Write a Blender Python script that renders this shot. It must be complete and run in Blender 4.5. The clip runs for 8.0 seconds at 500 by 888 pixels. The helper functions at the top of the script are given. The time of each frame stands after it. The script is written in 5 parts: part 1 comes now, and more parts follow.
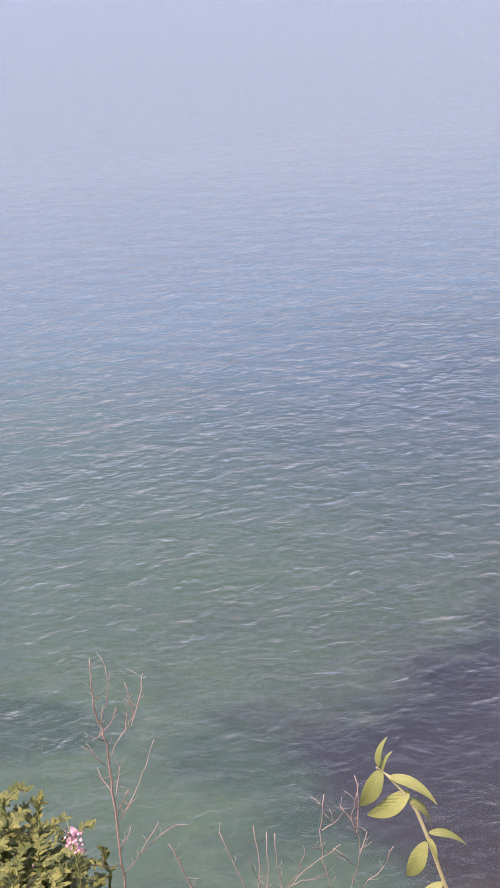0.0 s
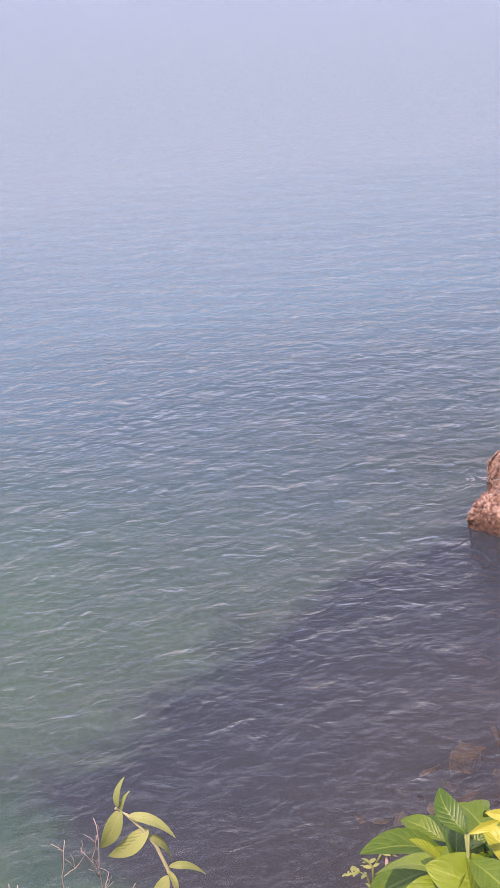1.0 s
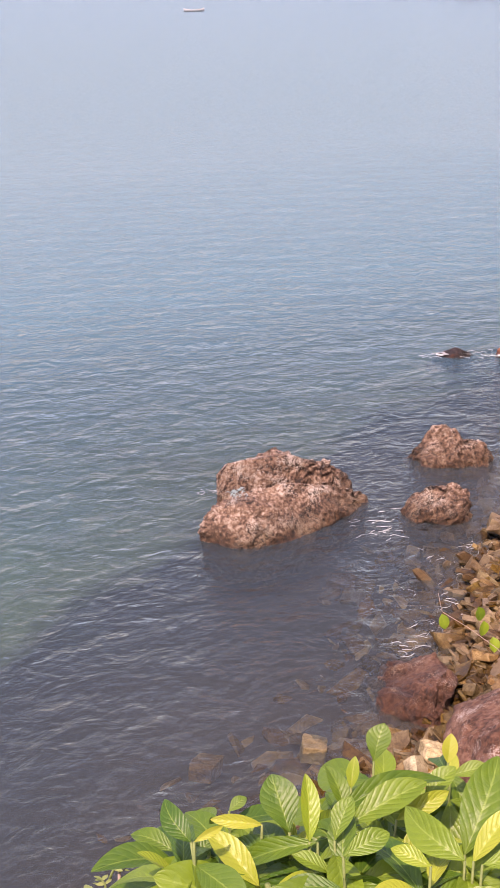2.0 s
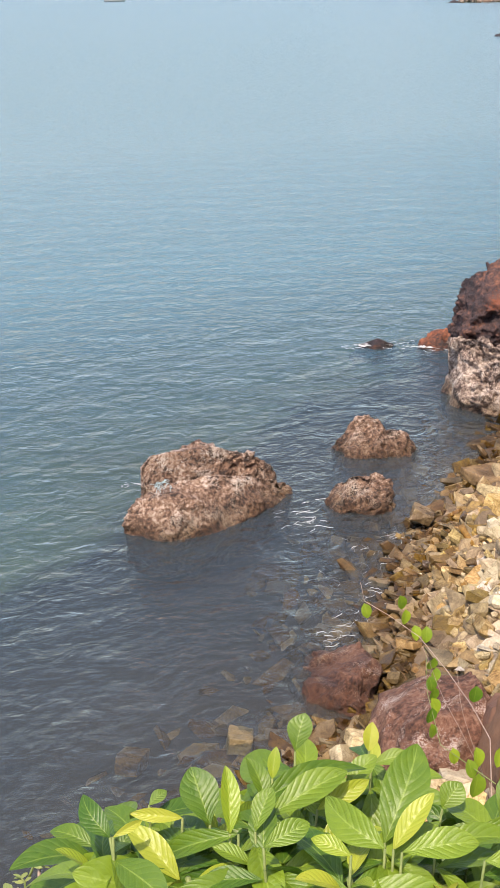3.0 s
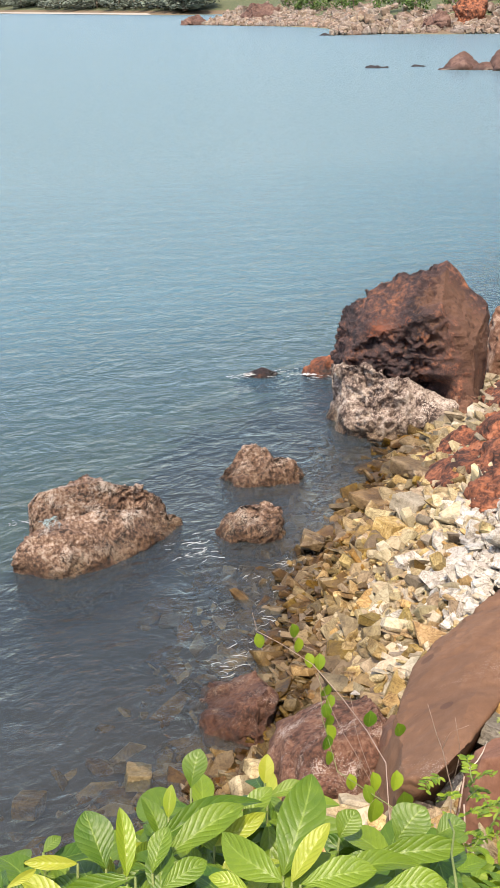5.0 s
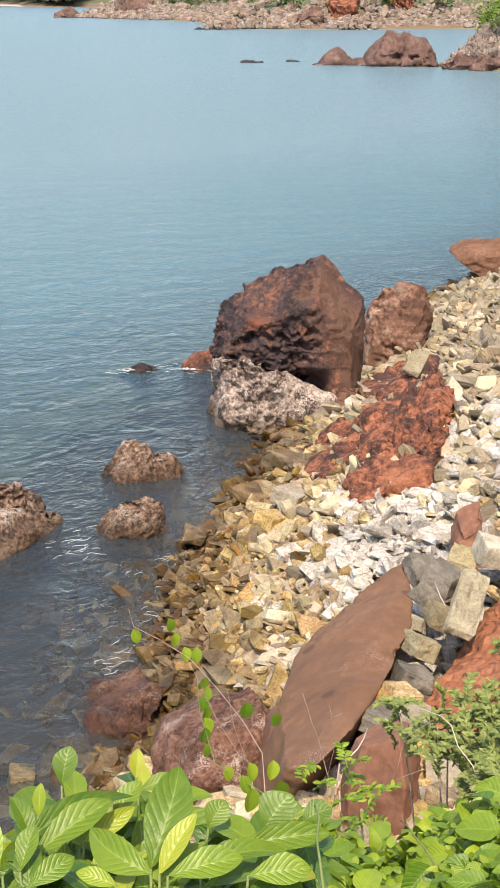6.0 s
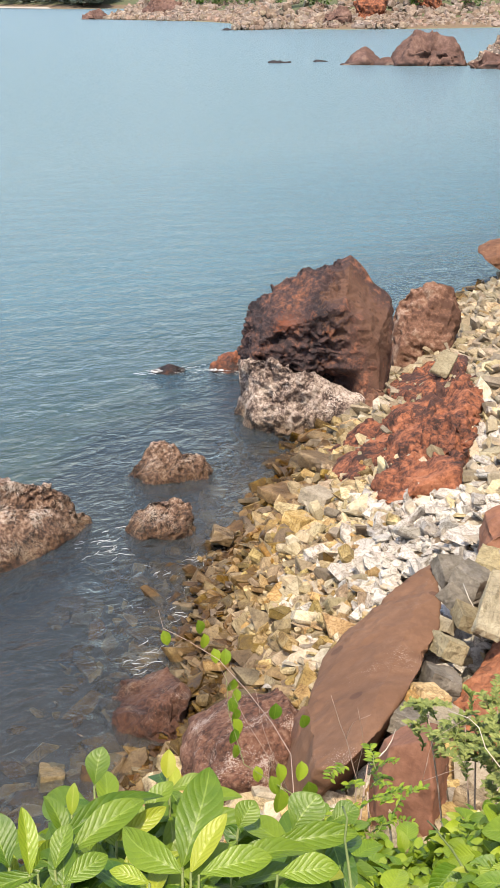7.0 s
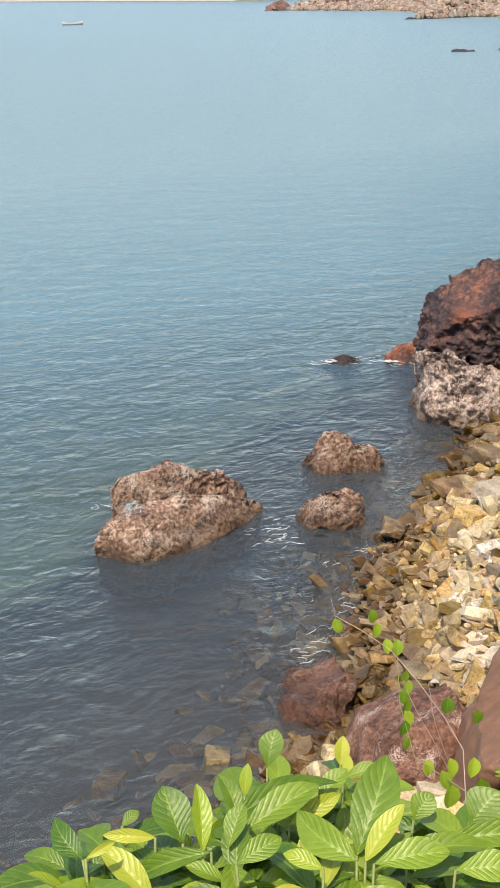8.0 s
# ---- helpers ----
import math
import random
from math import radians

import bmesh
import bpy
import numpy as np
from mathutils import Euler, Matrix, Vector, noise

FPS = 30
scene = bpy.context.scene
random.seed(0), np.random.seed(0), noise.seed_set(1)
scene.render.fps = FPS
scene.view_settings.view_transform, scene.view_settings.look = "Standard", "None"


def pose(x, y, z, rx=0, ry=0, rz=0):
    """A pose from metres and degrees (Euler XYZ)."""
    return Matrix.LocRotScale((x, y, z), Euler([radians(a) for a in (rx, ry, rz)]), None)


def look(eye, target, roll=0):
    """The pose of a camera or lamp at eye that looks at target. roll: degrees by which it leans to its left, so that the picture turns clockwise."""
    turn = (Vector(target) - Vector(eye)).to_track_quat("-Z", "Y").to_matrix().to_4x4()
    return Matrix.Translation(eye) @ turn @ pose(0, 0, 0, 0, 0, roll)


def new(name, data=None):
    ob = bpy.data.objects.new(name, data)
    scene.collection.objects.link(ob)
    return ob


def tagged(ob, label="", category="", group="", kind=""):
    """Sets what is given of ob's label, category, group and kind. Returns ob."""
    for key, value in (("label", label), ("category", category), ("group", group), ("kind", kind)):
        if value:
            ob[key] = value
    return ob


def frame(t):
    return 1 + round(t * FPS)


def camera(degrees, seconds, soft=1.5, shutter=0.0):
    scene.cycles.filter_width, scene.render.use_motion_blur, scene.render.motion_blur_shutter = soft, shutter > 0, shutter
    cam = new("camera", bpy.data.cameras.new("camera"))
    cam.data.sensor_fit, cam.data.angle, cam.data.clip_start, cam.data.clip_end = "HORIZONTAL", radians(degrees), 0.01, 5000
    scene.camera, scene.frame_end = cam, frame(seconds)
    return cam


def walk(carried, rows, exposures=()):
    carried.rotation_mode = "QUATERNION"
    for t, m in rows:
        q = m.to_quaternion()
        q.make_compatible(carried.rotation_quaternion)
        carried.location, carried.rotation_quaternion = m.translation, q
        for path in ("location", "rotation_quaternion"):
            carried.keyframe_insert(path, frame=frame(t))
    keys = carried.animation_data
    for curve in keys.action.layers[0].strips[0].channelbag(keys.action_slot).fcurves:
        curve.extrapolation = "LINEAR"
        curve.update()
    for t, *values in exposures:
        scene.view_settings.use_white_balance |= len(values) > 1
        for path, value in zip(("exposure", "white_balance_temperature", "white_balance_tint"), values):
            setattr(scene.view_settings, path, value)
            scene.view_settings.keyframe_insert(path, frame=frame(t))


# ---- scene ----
cam = camera(22.0, 8.0)
# seconds, eye x y z, yaw, pitch, lean: a person on a cliff path turning from the open sea towards the rocky shore
ROWS = [
    (0.0, -0.095, 0.126, 9.930, 7.36, -20.96, -5.13),
    (0.5, -0.067, 0.113, 9.932, 2.31, -20.01, -4.60),
    (1.0, -0.082, 0.044, 9.990, -5.76, -20.23, -3.40),
    (1.5, -0.062, 0.022, 10.003, -14.03, -20.08, -1.80),
    (2.0, -0.058, -0.005, 10.015, -18.45, -19.95, -0.90),
    (3.3, -0.027, 0.016, 9.998, -23.27, -20.26, -0.05),
    (3.5, -0.023, 0.020, 9.996, -24.30, -20.09, -0.02),
    (4.0, -0.024, 0.000, 10.008, -25.36, -19.18, -0.40),
    (4.2, -0.020, -0.009, 10.005, -25.71, -18.95, -0.50),
    (5.3, -0.023, 0.014, 10.010, -28.68, -19.08, -0.23),
    (5.5, 0.000, -0.000, 10.000, -30.00, -19.11, -0.00),
    (6.0, 0.005, -0.031, 10.018, -32.84, -19.25, 0.33),
    (6.5, -0.004, -0.064, 10.040, -34.31, -19.41, 0.43),
    (7.0, -0.022, -0.069, 10.051, -31.52, -19.24, -0.16),
    (7.5, -0.024, -0.038, 10.031, -27.34, -19.12, -0.79),
    (8.0, -0.029, -0.018, 10.011, -23.45, -19.54, -1.26),
]
EXPOSURES = [(0.0, 1.07, 7130, 46), (1.5, 1.11, 7180, 47), (2.0, 1.11, 7420, 37), (2.2, 1.10, 7300, 31), (3.3, 1.08, 6960, 14), (4.2, 1.08, 6990, 13), (5.3, 1.06, 7090, 12), (8.0, 1.06, 7030, 12)]
walk(cam, [(t, pose(x, y, z, 90 + pitch, 0, yaw) @ pose(0, 0, 0, 0, 0, lean)) for t, x, y, z, yaw, pitch, lean in ROWS], EXPOSURES)

# ---- daylight: hazy sky and a high sun behind the viewer ----
SUN_AZ, SUN_EL = radians(214), radians(58)   # azimuth clockwise from +y
world = bpy.data.worlds.new("sky")
scene.world = world
world.use_nodes = True
wn = world.node_tree.nodes
sky = wn.new("ShaderNodeTexSky")
sky.sky_type, sky.sun_disc = "NISHITA", False
sky.sun_elevation, sky.sun_rotation = SUN_EL, SUN_AZ
sky.air_density, sky.dust_density, sky.ozone_density = 1.0, 1.9, 1.5
wn["Background"].inputs[1].default_value = 0.14
world.node_tree.links.new(sky.outputs[0], wn["Background"].inputs[0])
sun_data = bpy.data.lights.new("sun", "SUN")
sun_data.energy, sun_data.angle, sun_data.color = 2.5, radians(0.6), (1.0, 0.90, 0.74)
sun = new("sun", sun_data)
sun_dir = Vector((math.sin(SUN_AZ) * math.cos(SUN_EL), math.cos(SUN_AZ) * math.cos(SUN_EL), math.sin(SUN_EL)))
sun.matrix_world = look(sun_dir * 60, (0, 0, 0))


# ---- materials ----
def ramp(nt, fac, stops):
    node = nt.nodes.new("ShaderNodeValToRGB")
    el = node.color_ramp.elements
    while len(el) < len(stops):
        el.new(0.5)
    for e, (p, c) in zip(el, stops):
        e.position, e.color = p, (*c, 1)
    nt.links.new(fac, node.inputs[0])
    return node.outputs[0]


def noise_of(nt, coord, scale, detail=6, rough=0.6, distort=0.0):
    n = nt.nodes.new("ShaderNodeTexNoise")
    n.inputs["Scale"].default_value, n.inputs["Detail"].default_value = scale, detail
    n.inputs["Roughness"].default_value, n.inputs["Distortion"].default_value = rough, distort
    nt.links.new(coord, n.inputs["Vector"])
    return n.outputs["Fac"]


def calc(nt, op, a, b=None, c=None, clamp=False):
    n = nt.nodes.new("ShaderNodeMath")
    n.operation, n.use_clamp = op, clamp
    for i, v in enumerate((a, b, c)):
        if v is None:
            continue
        if isinstance(v, (int, float)):
            n.inputs[i].default_value = v
        else:
            nt.links.new(v, n.inputs[i])
    return n.outputs[0]


def mixed(nt, fac, a, b, mode="MIX"):
    n = nt.nodes.new("ShaderNodeMix")
    n.data_type, n.blend_type = "RGBA", mode
    for sock, v in ((n.inputs[0], fac), (n.inputs[6], a), (n.inputs[7], b)):
        if isinstance(v, (int, float)):
            sock.default_value = v
        elif isinstance(v, tuple):
            sock.default_value = (*v, 1)
        else:
            nt.links.new(v, sock)
    return n.outputs[2]


def fresh(name):
    m = bpy.data.materials.new(name)
    m.use_nodes = True
    nt = m.node_tree
    return m, nt, nt.nodes["Principled BSDF"], nt.nodes.new("ShaderNodeNewGeometry")


def bumped(nt, bsdf, height, strength, distance):
    b = nt.nodes.new("ShaderNodeBump")
    b.inputs["Strength"].default_value, b.inputs["Distance"].default_value = strength, distance
    nt.links.new(height, b.inputs["Height"])
    nt.links.new(b.outputs[0], bsdf.inputs["Normal"])
    return b.outputs[0]


def rock_mat(name, stops, scale=1.2, rough=0.85, bump=0.6, flecks=None, fleck_amount=0.5, fleck_scale=14, wet=True, vary=0.0, pores=0.0, grain=0.38, relief=0.03, veins=0.0, patches=()):
    """Weathered rock: blotches, fine grain, optional shell flecks, a wet band just over the water."""
    m, nt, bsdf, geo = fresh(name)
    pos = geo.outputs["Position"]
    big = noise_of(nt, pos, scale, 5, 0.65, 0.6)
    fine = noise_of(nt, pos, scale * 9, 8, 0.7)
    both = calc(nt, "ADD", calc(nt, "MULTIPLY", big, 1 - grain), calc(nt, "MULTIPLY", fine, grain))
    col = ramp(nt, both, stops)
    for px_, py_, pz_, reach, tone in patches:   # stains with a place of their own
        dist = nt.nodes.new("ShaderNodeVectorMath")
        dist.operation = "DISTANCE"
        nt.links.new(pos, dist.inputs[0])
        dist.inputs[1].default_value = (px_, py_, pz_)
        edge = calc(nt, "ADD", calc(nt, "DIVIDE", dist.outputs["Value"], reach), calc(nt, "MULTIPLY", calc(nt, "SUBTRACT", both, 0.5), 5.0))
        col = mixed(nt, calc(nt, "MULTIPLY", calc(nt, "SUBTRACT", 1.0, edge), 2.5, clamp=True), col, mixed(nt, fine, tuple(c * 0.45 for c in tone), tuple(c * 1.5 for c in tone)))
    if vary:
        info = nt.nodes.new("ShaderNodeObjectInfo")
        rnd = calc(nt, "FRACT", calc(nt, "ADD", info.outputs["Random"], geo.outputs["Random Per Island"]))
        hsv = nt.nodes.new("ShaderNodeHueSaturation")
        nt.links.new(calc(nt, "ADD", 1 - vary, calc(nt, "MULTIPLY", rnd, 2 * vary)), hsv.inputs["Value"])
        nt.links.new(calc(nt, "ADD", 0.75, calc(nt, "MULTIPLY", calc(nt, "FRACT", calc(nt, "MULTIPLY", rnd, 7.3)), 0.5)), hsv.inputs["Saturation"])
        nt.links.new(calc(nt, "ADD", 0.485, calc(nt, "MULTIPLY", calc(nt, "FRACT", calc(nt, "MULTIPLY", rnd, 13.7)), 0.03)), hsv.inputs["Hue"])
        nt.links.new(col, hsv.inputs["Color"])
        col = hsv.outputs[0]
    if veins:
        shift = nt.nodes.new("ShaderNodeVectorMath")
        shift.operation = "ADD"
        nt.links.new(pos, shift.inputs[0])
        comb = nt.nodes.new("ShaderNodeCombineXYZ")
        nt.links.new(calc(nt, "MULTIPLY", geo.outputs["Random Per Island"], 37.0), comb.inputs[0])
        nt.links.new(calc(nt, "MULTIPLY", nt.nodes.new("ShaderNodeObjectInfo").outputs["Random"], 53.0), comb.inputs[2])
        nt.links.new(comb.outputs[0], shift.inputs[1])
        swirl = noise_of(nt, shift.outputs[0], 5.0, 4, 0.6, 1.2)
        line = calc(nt, "SUBTRACT", 1.0, calc(nt, "MULTIPLY", calc(nt, "ABSOLUTE", calc(nt, "SUBTRACT", calc(nt, "FRACT", calc(nt, "MULTIPLY", swirl, 5.0)), 0.5)), 4.5), clamp=True)
        col = mixed(nt, calc(nt, "MULTIPLY", line, veins), col, (0.40, 0.35, 0.29), "MULTIPLY")
    if flecks:
        vor = nt.nodes.new("ShaderNodeTexVoronoi")
        vor.inputs["Scale"].default_value = fleck_scale
        nt.links.new(pos, vor.inputs["Vector"])
        patch = noise_of(nt, pos, scale * 1.3, 4, 0.6)
        lim = calc(nt, "MULTIPLY", calc(nt, "SUBTRACT", patch, 0.62 - 0.3 * fleck_amount), 2.2)
        spot = calc(nt, "MULTIPLY", calc(nt, "LESS_THAN", vor.outputs["Distance"], lim), calc(nt, "GREATER_THAN", fine, 0.42))
        col = mixed(nt, calc(nt, "MULTIPLY", spot, 0.85), col, flecks)
    height = calc(nt, "ADD", calc(nt, "MULTIPLY", big, 0.5), fine)
    if pores:
        pv = nt.nodes.new("ShaderNodeTexVoronoi")
        pv.inputs["Scale"].default_value = pores
        nt.links.new(pos, pv.inputs["Vector"])
        hole = calc(nt, "LESS_THAN", pv.outputs["Distance"], 0.16)
        height = calc(nt, "SUBTRACT", height, calc(nt, "MULTIPLY", hole, 0.8))
        col = mixed(nt, calc(nt, "MULTIPLY", hole, 0.5), col, (0.05, 0.02, 0.015))
    if wet:
        sep = nt.nodes.new("ShaderNodeSeparateXYZ")
        nt.links.new(pos, sep.inputs[0])
        level = calc(nt, "ADD", sep.outputs["Z"], calc(nt, "MULTIPLY", calc(nt, "SUBTRACT", big, 0.5), 0.5))
        damp = calc(nt, "SUBTRACT", 1.0, calc(nt, "DIVIDE", calc(nt, "SUBTRACT", level, 0.12), 0.45), clamp=True)
        col = mixed(nt, damp, col, (0.42, 0.36, 0.28), "MULTIPLY")
        if not vary:   # weed coat, near-black to paint in the dark reflection below the tide line
            col = mixed(nt, calc(nt, "DIVIDE", calc(nt, "SUBTRACT", -0.05, level), 0.22, clamp=True), col, (0.022, 0.022, 0.022))
        nt.links.new(calc(nt, "SUBTRACT", rough, calc(nt, "MULTIPLY", damp, 0.45)), bsdf.inputs["Roughness"])
    else:
        bsdf.inputs["Roughness"].default_value = rough
    nt.links.new(col, bsdf.inputs["Base Color"])
    bumped(nt, bsdf, height, bump, relief)
    return m


M_SHELL = rock_mat("shell_rock", [(0.42, (0.035, 0.022, 0.017)), (0.475, (0.14, 0.078, 0.052)), (0.54, (0.30, 0.185, 0.125)), (0.61, (0.54, 0.43, 0.35))], 1.5, 0.85, 1.0, (0.64, 0.56, 0.49), 0.75, 52, grain=0.66, relief=0.09)
M_CLIFF = rock_mat("cliff_rock", [(0.44, (0.026, 0.018, 0.021)), (0.52, (0.078, 0.044, 0.041)), (0.585, (0.18, 0.080, 0.052)), (0.66, (0.36, 0.14, 0.075))], 0.75, 0.9, 1.0, grain=0.5, relief=0.10, pores=4.5,
                   patches=((16.6, 25.3, 2.75, 0.5, (0.22, 0.072, 0.038)), (17.4, 24.6, 2.3, 0.28, (0.24, 0.09, 0.045)), (18.4, 24.75, 3.3, 0.85, (0.15, 0.076, 0.05)), (18.7, 24.5, 2.3, 1.05, (0.15, 0.076, 0.05)), (18.8, 24.4, 1.2, 0.9, (0.15, 0.076, 0.05))))
M_CLIFF_SMOOTH = rock_mat("smooth_brown_rock", [(0.35, (0.095, 0.046, 0.030)), (0.52, (0.165, 0.082, 0.052)), (0.68, (0.25, 0.15, 0.105))], 1.0, 0.85, 0.5, grain=0.45, relief=0.04)
M_LEDGE = rock_mat("ledge_rock", [(0.38, (0.085, 0.04, 0.024)), (0.52, (0.17, 0.08, 0.045)), (0.66, (0.26, 0.15, 0.09))], 0.9, 0.85, 0.6, grain=0.45, relief=0.05)
M_BASE = rock_mat("pale_shell_base", [(0.42, (0.055, 0.035, 0.03)), (0.475, (0.21, 0.15, 0.125)), (0.54, (0.45, 0.36, 0.30)), (0.62, (0.68, 0.60, 0.53))], 1.6, 0.85, 1.0, (0.66, 0.58, 0.52), 0.6, 22, grain=0.55, relief=0.09)
M_LATERITE = rock_mat("laterite", [(0.42, (0.04, 0.02, 0.016)), (0.48, (0.15, 0.055, 0.033)), (0.56, (0.36, 0.13, 0.065)), (0.68, (0.46, 0.22, 0.13))], 1.1, 0.95, 1.0, None, 0, 14, True, 0.0, 4.0, relief=0.06, grain=0.45,
                      patches=((19.4, 23.3, 2.2, 1.5, (0.07, 0.035, 0.03)), (17.9, 21.6, 1.9, 0.9, (0.08, 0.038, 0.03)), (16.9, 20.4, 1.8, 0.5, (0.08, 0.038, 0.03))))
M_SLAB = rock_mat("brown_slab", [(0.34, (0.12, 0.058, 0.030)), (0.5, (0.165, 0.082, 0.044)), (0.66, (0.22, 0.118, 0.068))], 0.8, 0.8, 0.5, (0.42, 0.32, 0.27), 0.42, 48, grain=0.45, relief=0.05, pores=1.6)
M_RED = rock_mat("reddish_block", [(0.36, (0.16, 0.066, 0.038)), (0.5, (0.235, 0.105, 0.062)), (0.64, (0.31, 0.155, 0.10))], 1.2, 0.85, 0.5, grain=0.45, relief=0.03, wet=False)
M_MAROON = rock_mat("maroon_rock", [(0.40, (0.055, 0.024, 0.016)), (0.49, (0.16, 0.07, 0.043)), (0.56, (0.25, 0.125, 0.08)), (0.66, (0.38, 0.25, 0.18))], 1.6, 0.85, 1.0, (0.58, 0.47, 0.41), 0.7, 58, grain=0.6, relief=0.08)
M_TAN = rock_mat("tan_stone", [(0.36, (0.17, 0.108, 0.045)), (0.5, (0.42, 0.31, 0.16)), (0.64, (0.60, 0.49, 0.30))], 3.0, 0.75, 0.6, None, 0, 10, True, 0.32, veins=0.7, relief=0.06)
M_WHITE = rock_mat("white_stone", [(0.36, (0.30, 0.265, 0.235)), (0.48, (0.53, 0.49, 0.435)), (0.60, (0.70, 0.665, 0.605))], 4.0, 0.75, 0.6, None, 0, 10, True, 0.2, veins=0.8, relief=0.06)
M_GREY = rock_mat("grey_stone", [(0.3, (0.17, 0.135, 0.09)), (0.5, (0.30, 0.25, 0.17)), (0.7, (0.43, 0.37, 0.27))], 2.5, 0.8, 0.5, None, 0, 10, True, 0.28, veins=0.5, relief=0.06)
M_STAINED = rock_mat("stained_rock", [(0.43, (0.08, 0.036, 0.022)), (0.51, (0.18, 0.09, 0.058)), (0.575, (0.29, 0.19, 0.14)), (0.64, (0.48, 0.40, 0.33))], 0.9, 0.85, 0.7, grain=0.35, relief=0.05)
M_ORANGE = rock_mat("orange_laterite", [(0.38, (0.10, 0.036, 0.018)), (0.46, (0.30, 0.11, 0.052)), (0.55, (0.42, 0.165, 0.082)), (0.68, (0.50, 0.24, 0.13))], 1.3, 0.95, 1.0, wet=False, relief=0.06, pores=3.0, grain=0.5)
M_WEED = rock_mat("reef_weed", [(0.4, (0.012, 0.012, 0.014)), (0.6, (0.04, 0.034, 0.04))], 2.0, 0.9, 0.5, wet=False)
M_OLIVE = rock_mat("algae_stone", [(0.34, (0.08, 0.05, 0.018)), (0.5, (0.20, 0.13, 0.05)), (0.66, (0.35, 0.25, 0.105))], 3.0, 0.5, 0.5, None, 0, 10, True, 0.30, veins=0.5, relief=0.05)

# shoreline frame: origin, direction along the shore, direction inland
SO, SA, SN = (4.5, 13.6), (0.787, 0.617), (0.617, -0.787)


def ground_mat():
    m, nt, bsdf, geo = fresh("shore_ground")
    pos = geo.outputs["Position"]
    sep = nt.nodes.new("ShaderNodeSeparateXYZ")
    nt.links.new(pos, sep.inputs[0])
    n1, n2 = noise_of(nt, pos, 0.28, 5, 0.6, 0.5), noise_of(nt, pos, 6.0, 8, 0.7)
    sand = ramp(nt, n2, [(0.3, (0.12, 0.19, 0.11)), (0.7, (0.20, 0.27, 0.16))])
    weed = ramp(nt, n2, [(0.3, (0.02, 0.02, 0.023)), (0.7, (0.04, 0.036, 0.042))])
    # weed grows on reef patches of the sea bed
    along = nt.nodes.new("ShaderNodeVectorMath")
    along.operation = "DOT_PRODUCT"
    nt.links.new(pos, along.inputs[0])
    along.inputs[1].default_value = (*SN, 0)
    inland = calc(nt, "SUBTRACT", along.outputs["Value"], SO[0] * SN[0] + SO[1] * SN[1])
    reef = calc(nt, "ADD", calc(nt, "MULTIPLY", calc(nt, "SUBTRACT", n1, 0.5), 9), calc(nt, "ADD", inland, 10.2))
    lie = nt.nodes.new("ShaderNodeVectorMath")
    lie.operation = "DOT_PRODUCT"
    nt.links.new(pos, lie.inputs[0])
    lie.inputs[1].default_value = (*SA, 0)
    sandy = calc(nt, "ADD", calc(nt, "SUBTRACT", lie.outputs["Value"], SO[0] * SA[0] + SO[1] * SA[1] - 5.0), calc(nt, "MULTIPLY", calc(nt, "SUBTRACT", n1, 0.5), 5.0))
    dark = calc(nt, "MULTIPLY", calc(nt, "MULTIPLY", reef, 0.5, clamp=True), calc(nt, "MULTIPLY", sandy, 0.7, clamp=True))
    for cx, cy, wx, wy in ((-7.9, 20.0, 2.6, 1.0),):   # weed beds farther out
        rel = nt.nodes.new("ShaderNodeVectorMath")
        rel.operation = "SUBTRACT"
        nt.links.new(pos, rel.inputs[0])
        rel.inputs[1].default_value = (cx, cy, 0)
        sq = nt.nodes.new("ShaderNodeVectorMath")
        sq.operation = "MULTIPLY"
        nt.links.new(rel.outputs[0], sq.inputs[0])
        sq.inputs[1].default_value = (1 / wx, 1 / wy, 0)
        ln = nt.nodes.new("ShaderNodeVectorMath")
        ln.operation = "LENGTH"
        nt.links.new(sq.outputs[0], ln.inputs[0])
        ragged = calc(nt, "ADD", ln.outputs["Value"], calc(nt, "MULTIPLY", calc(nt, "SUBTRACT", noise_of(nt, pos, 0.7, 4, 0.6), 0.5), 1.6))
        dark = calc(nt, "MAXIMUM", dark, calc(nt, "MULTIPLY", calc(nt, "SUBTRACT", 1.3, ragged), 2.2, clamp=True))
    bed = mixed(nt, dark, sand, weed)
    soil = ramp(nt, n2, [(0.3, (0.10, 0.07, 0.045)), (0.7, (0.26, 0.19, 0.12))])
    col = mixed(nt, calc(nt, "MULTIPLY", calc(nt, "ADD", sep.outputs["Z"], 0.05), 4.0, clamp=True), bed, soil)
    far = calc(nt, "GREATER_THAN", sep.outputs["Z"], 3.0)
    turf = ramp(nt, noise_of(nt, pos, 0.9, 8, 0.7), [(0.35, (0.055, 0.08, 0.03)), (0.55, (0.11, 0.125, 0.06)), (0.7, (0.22, 0.165, 0.10))])
    col = mixed(nt, far, col, turf)
    nt.links.new(col, bsdf.inputs["Base Color"])
    bsdf.inputs["Roughness"].default_value = 0.95
    bumped(nt, bsdf, n2, 0.6, 0.05)
    return m


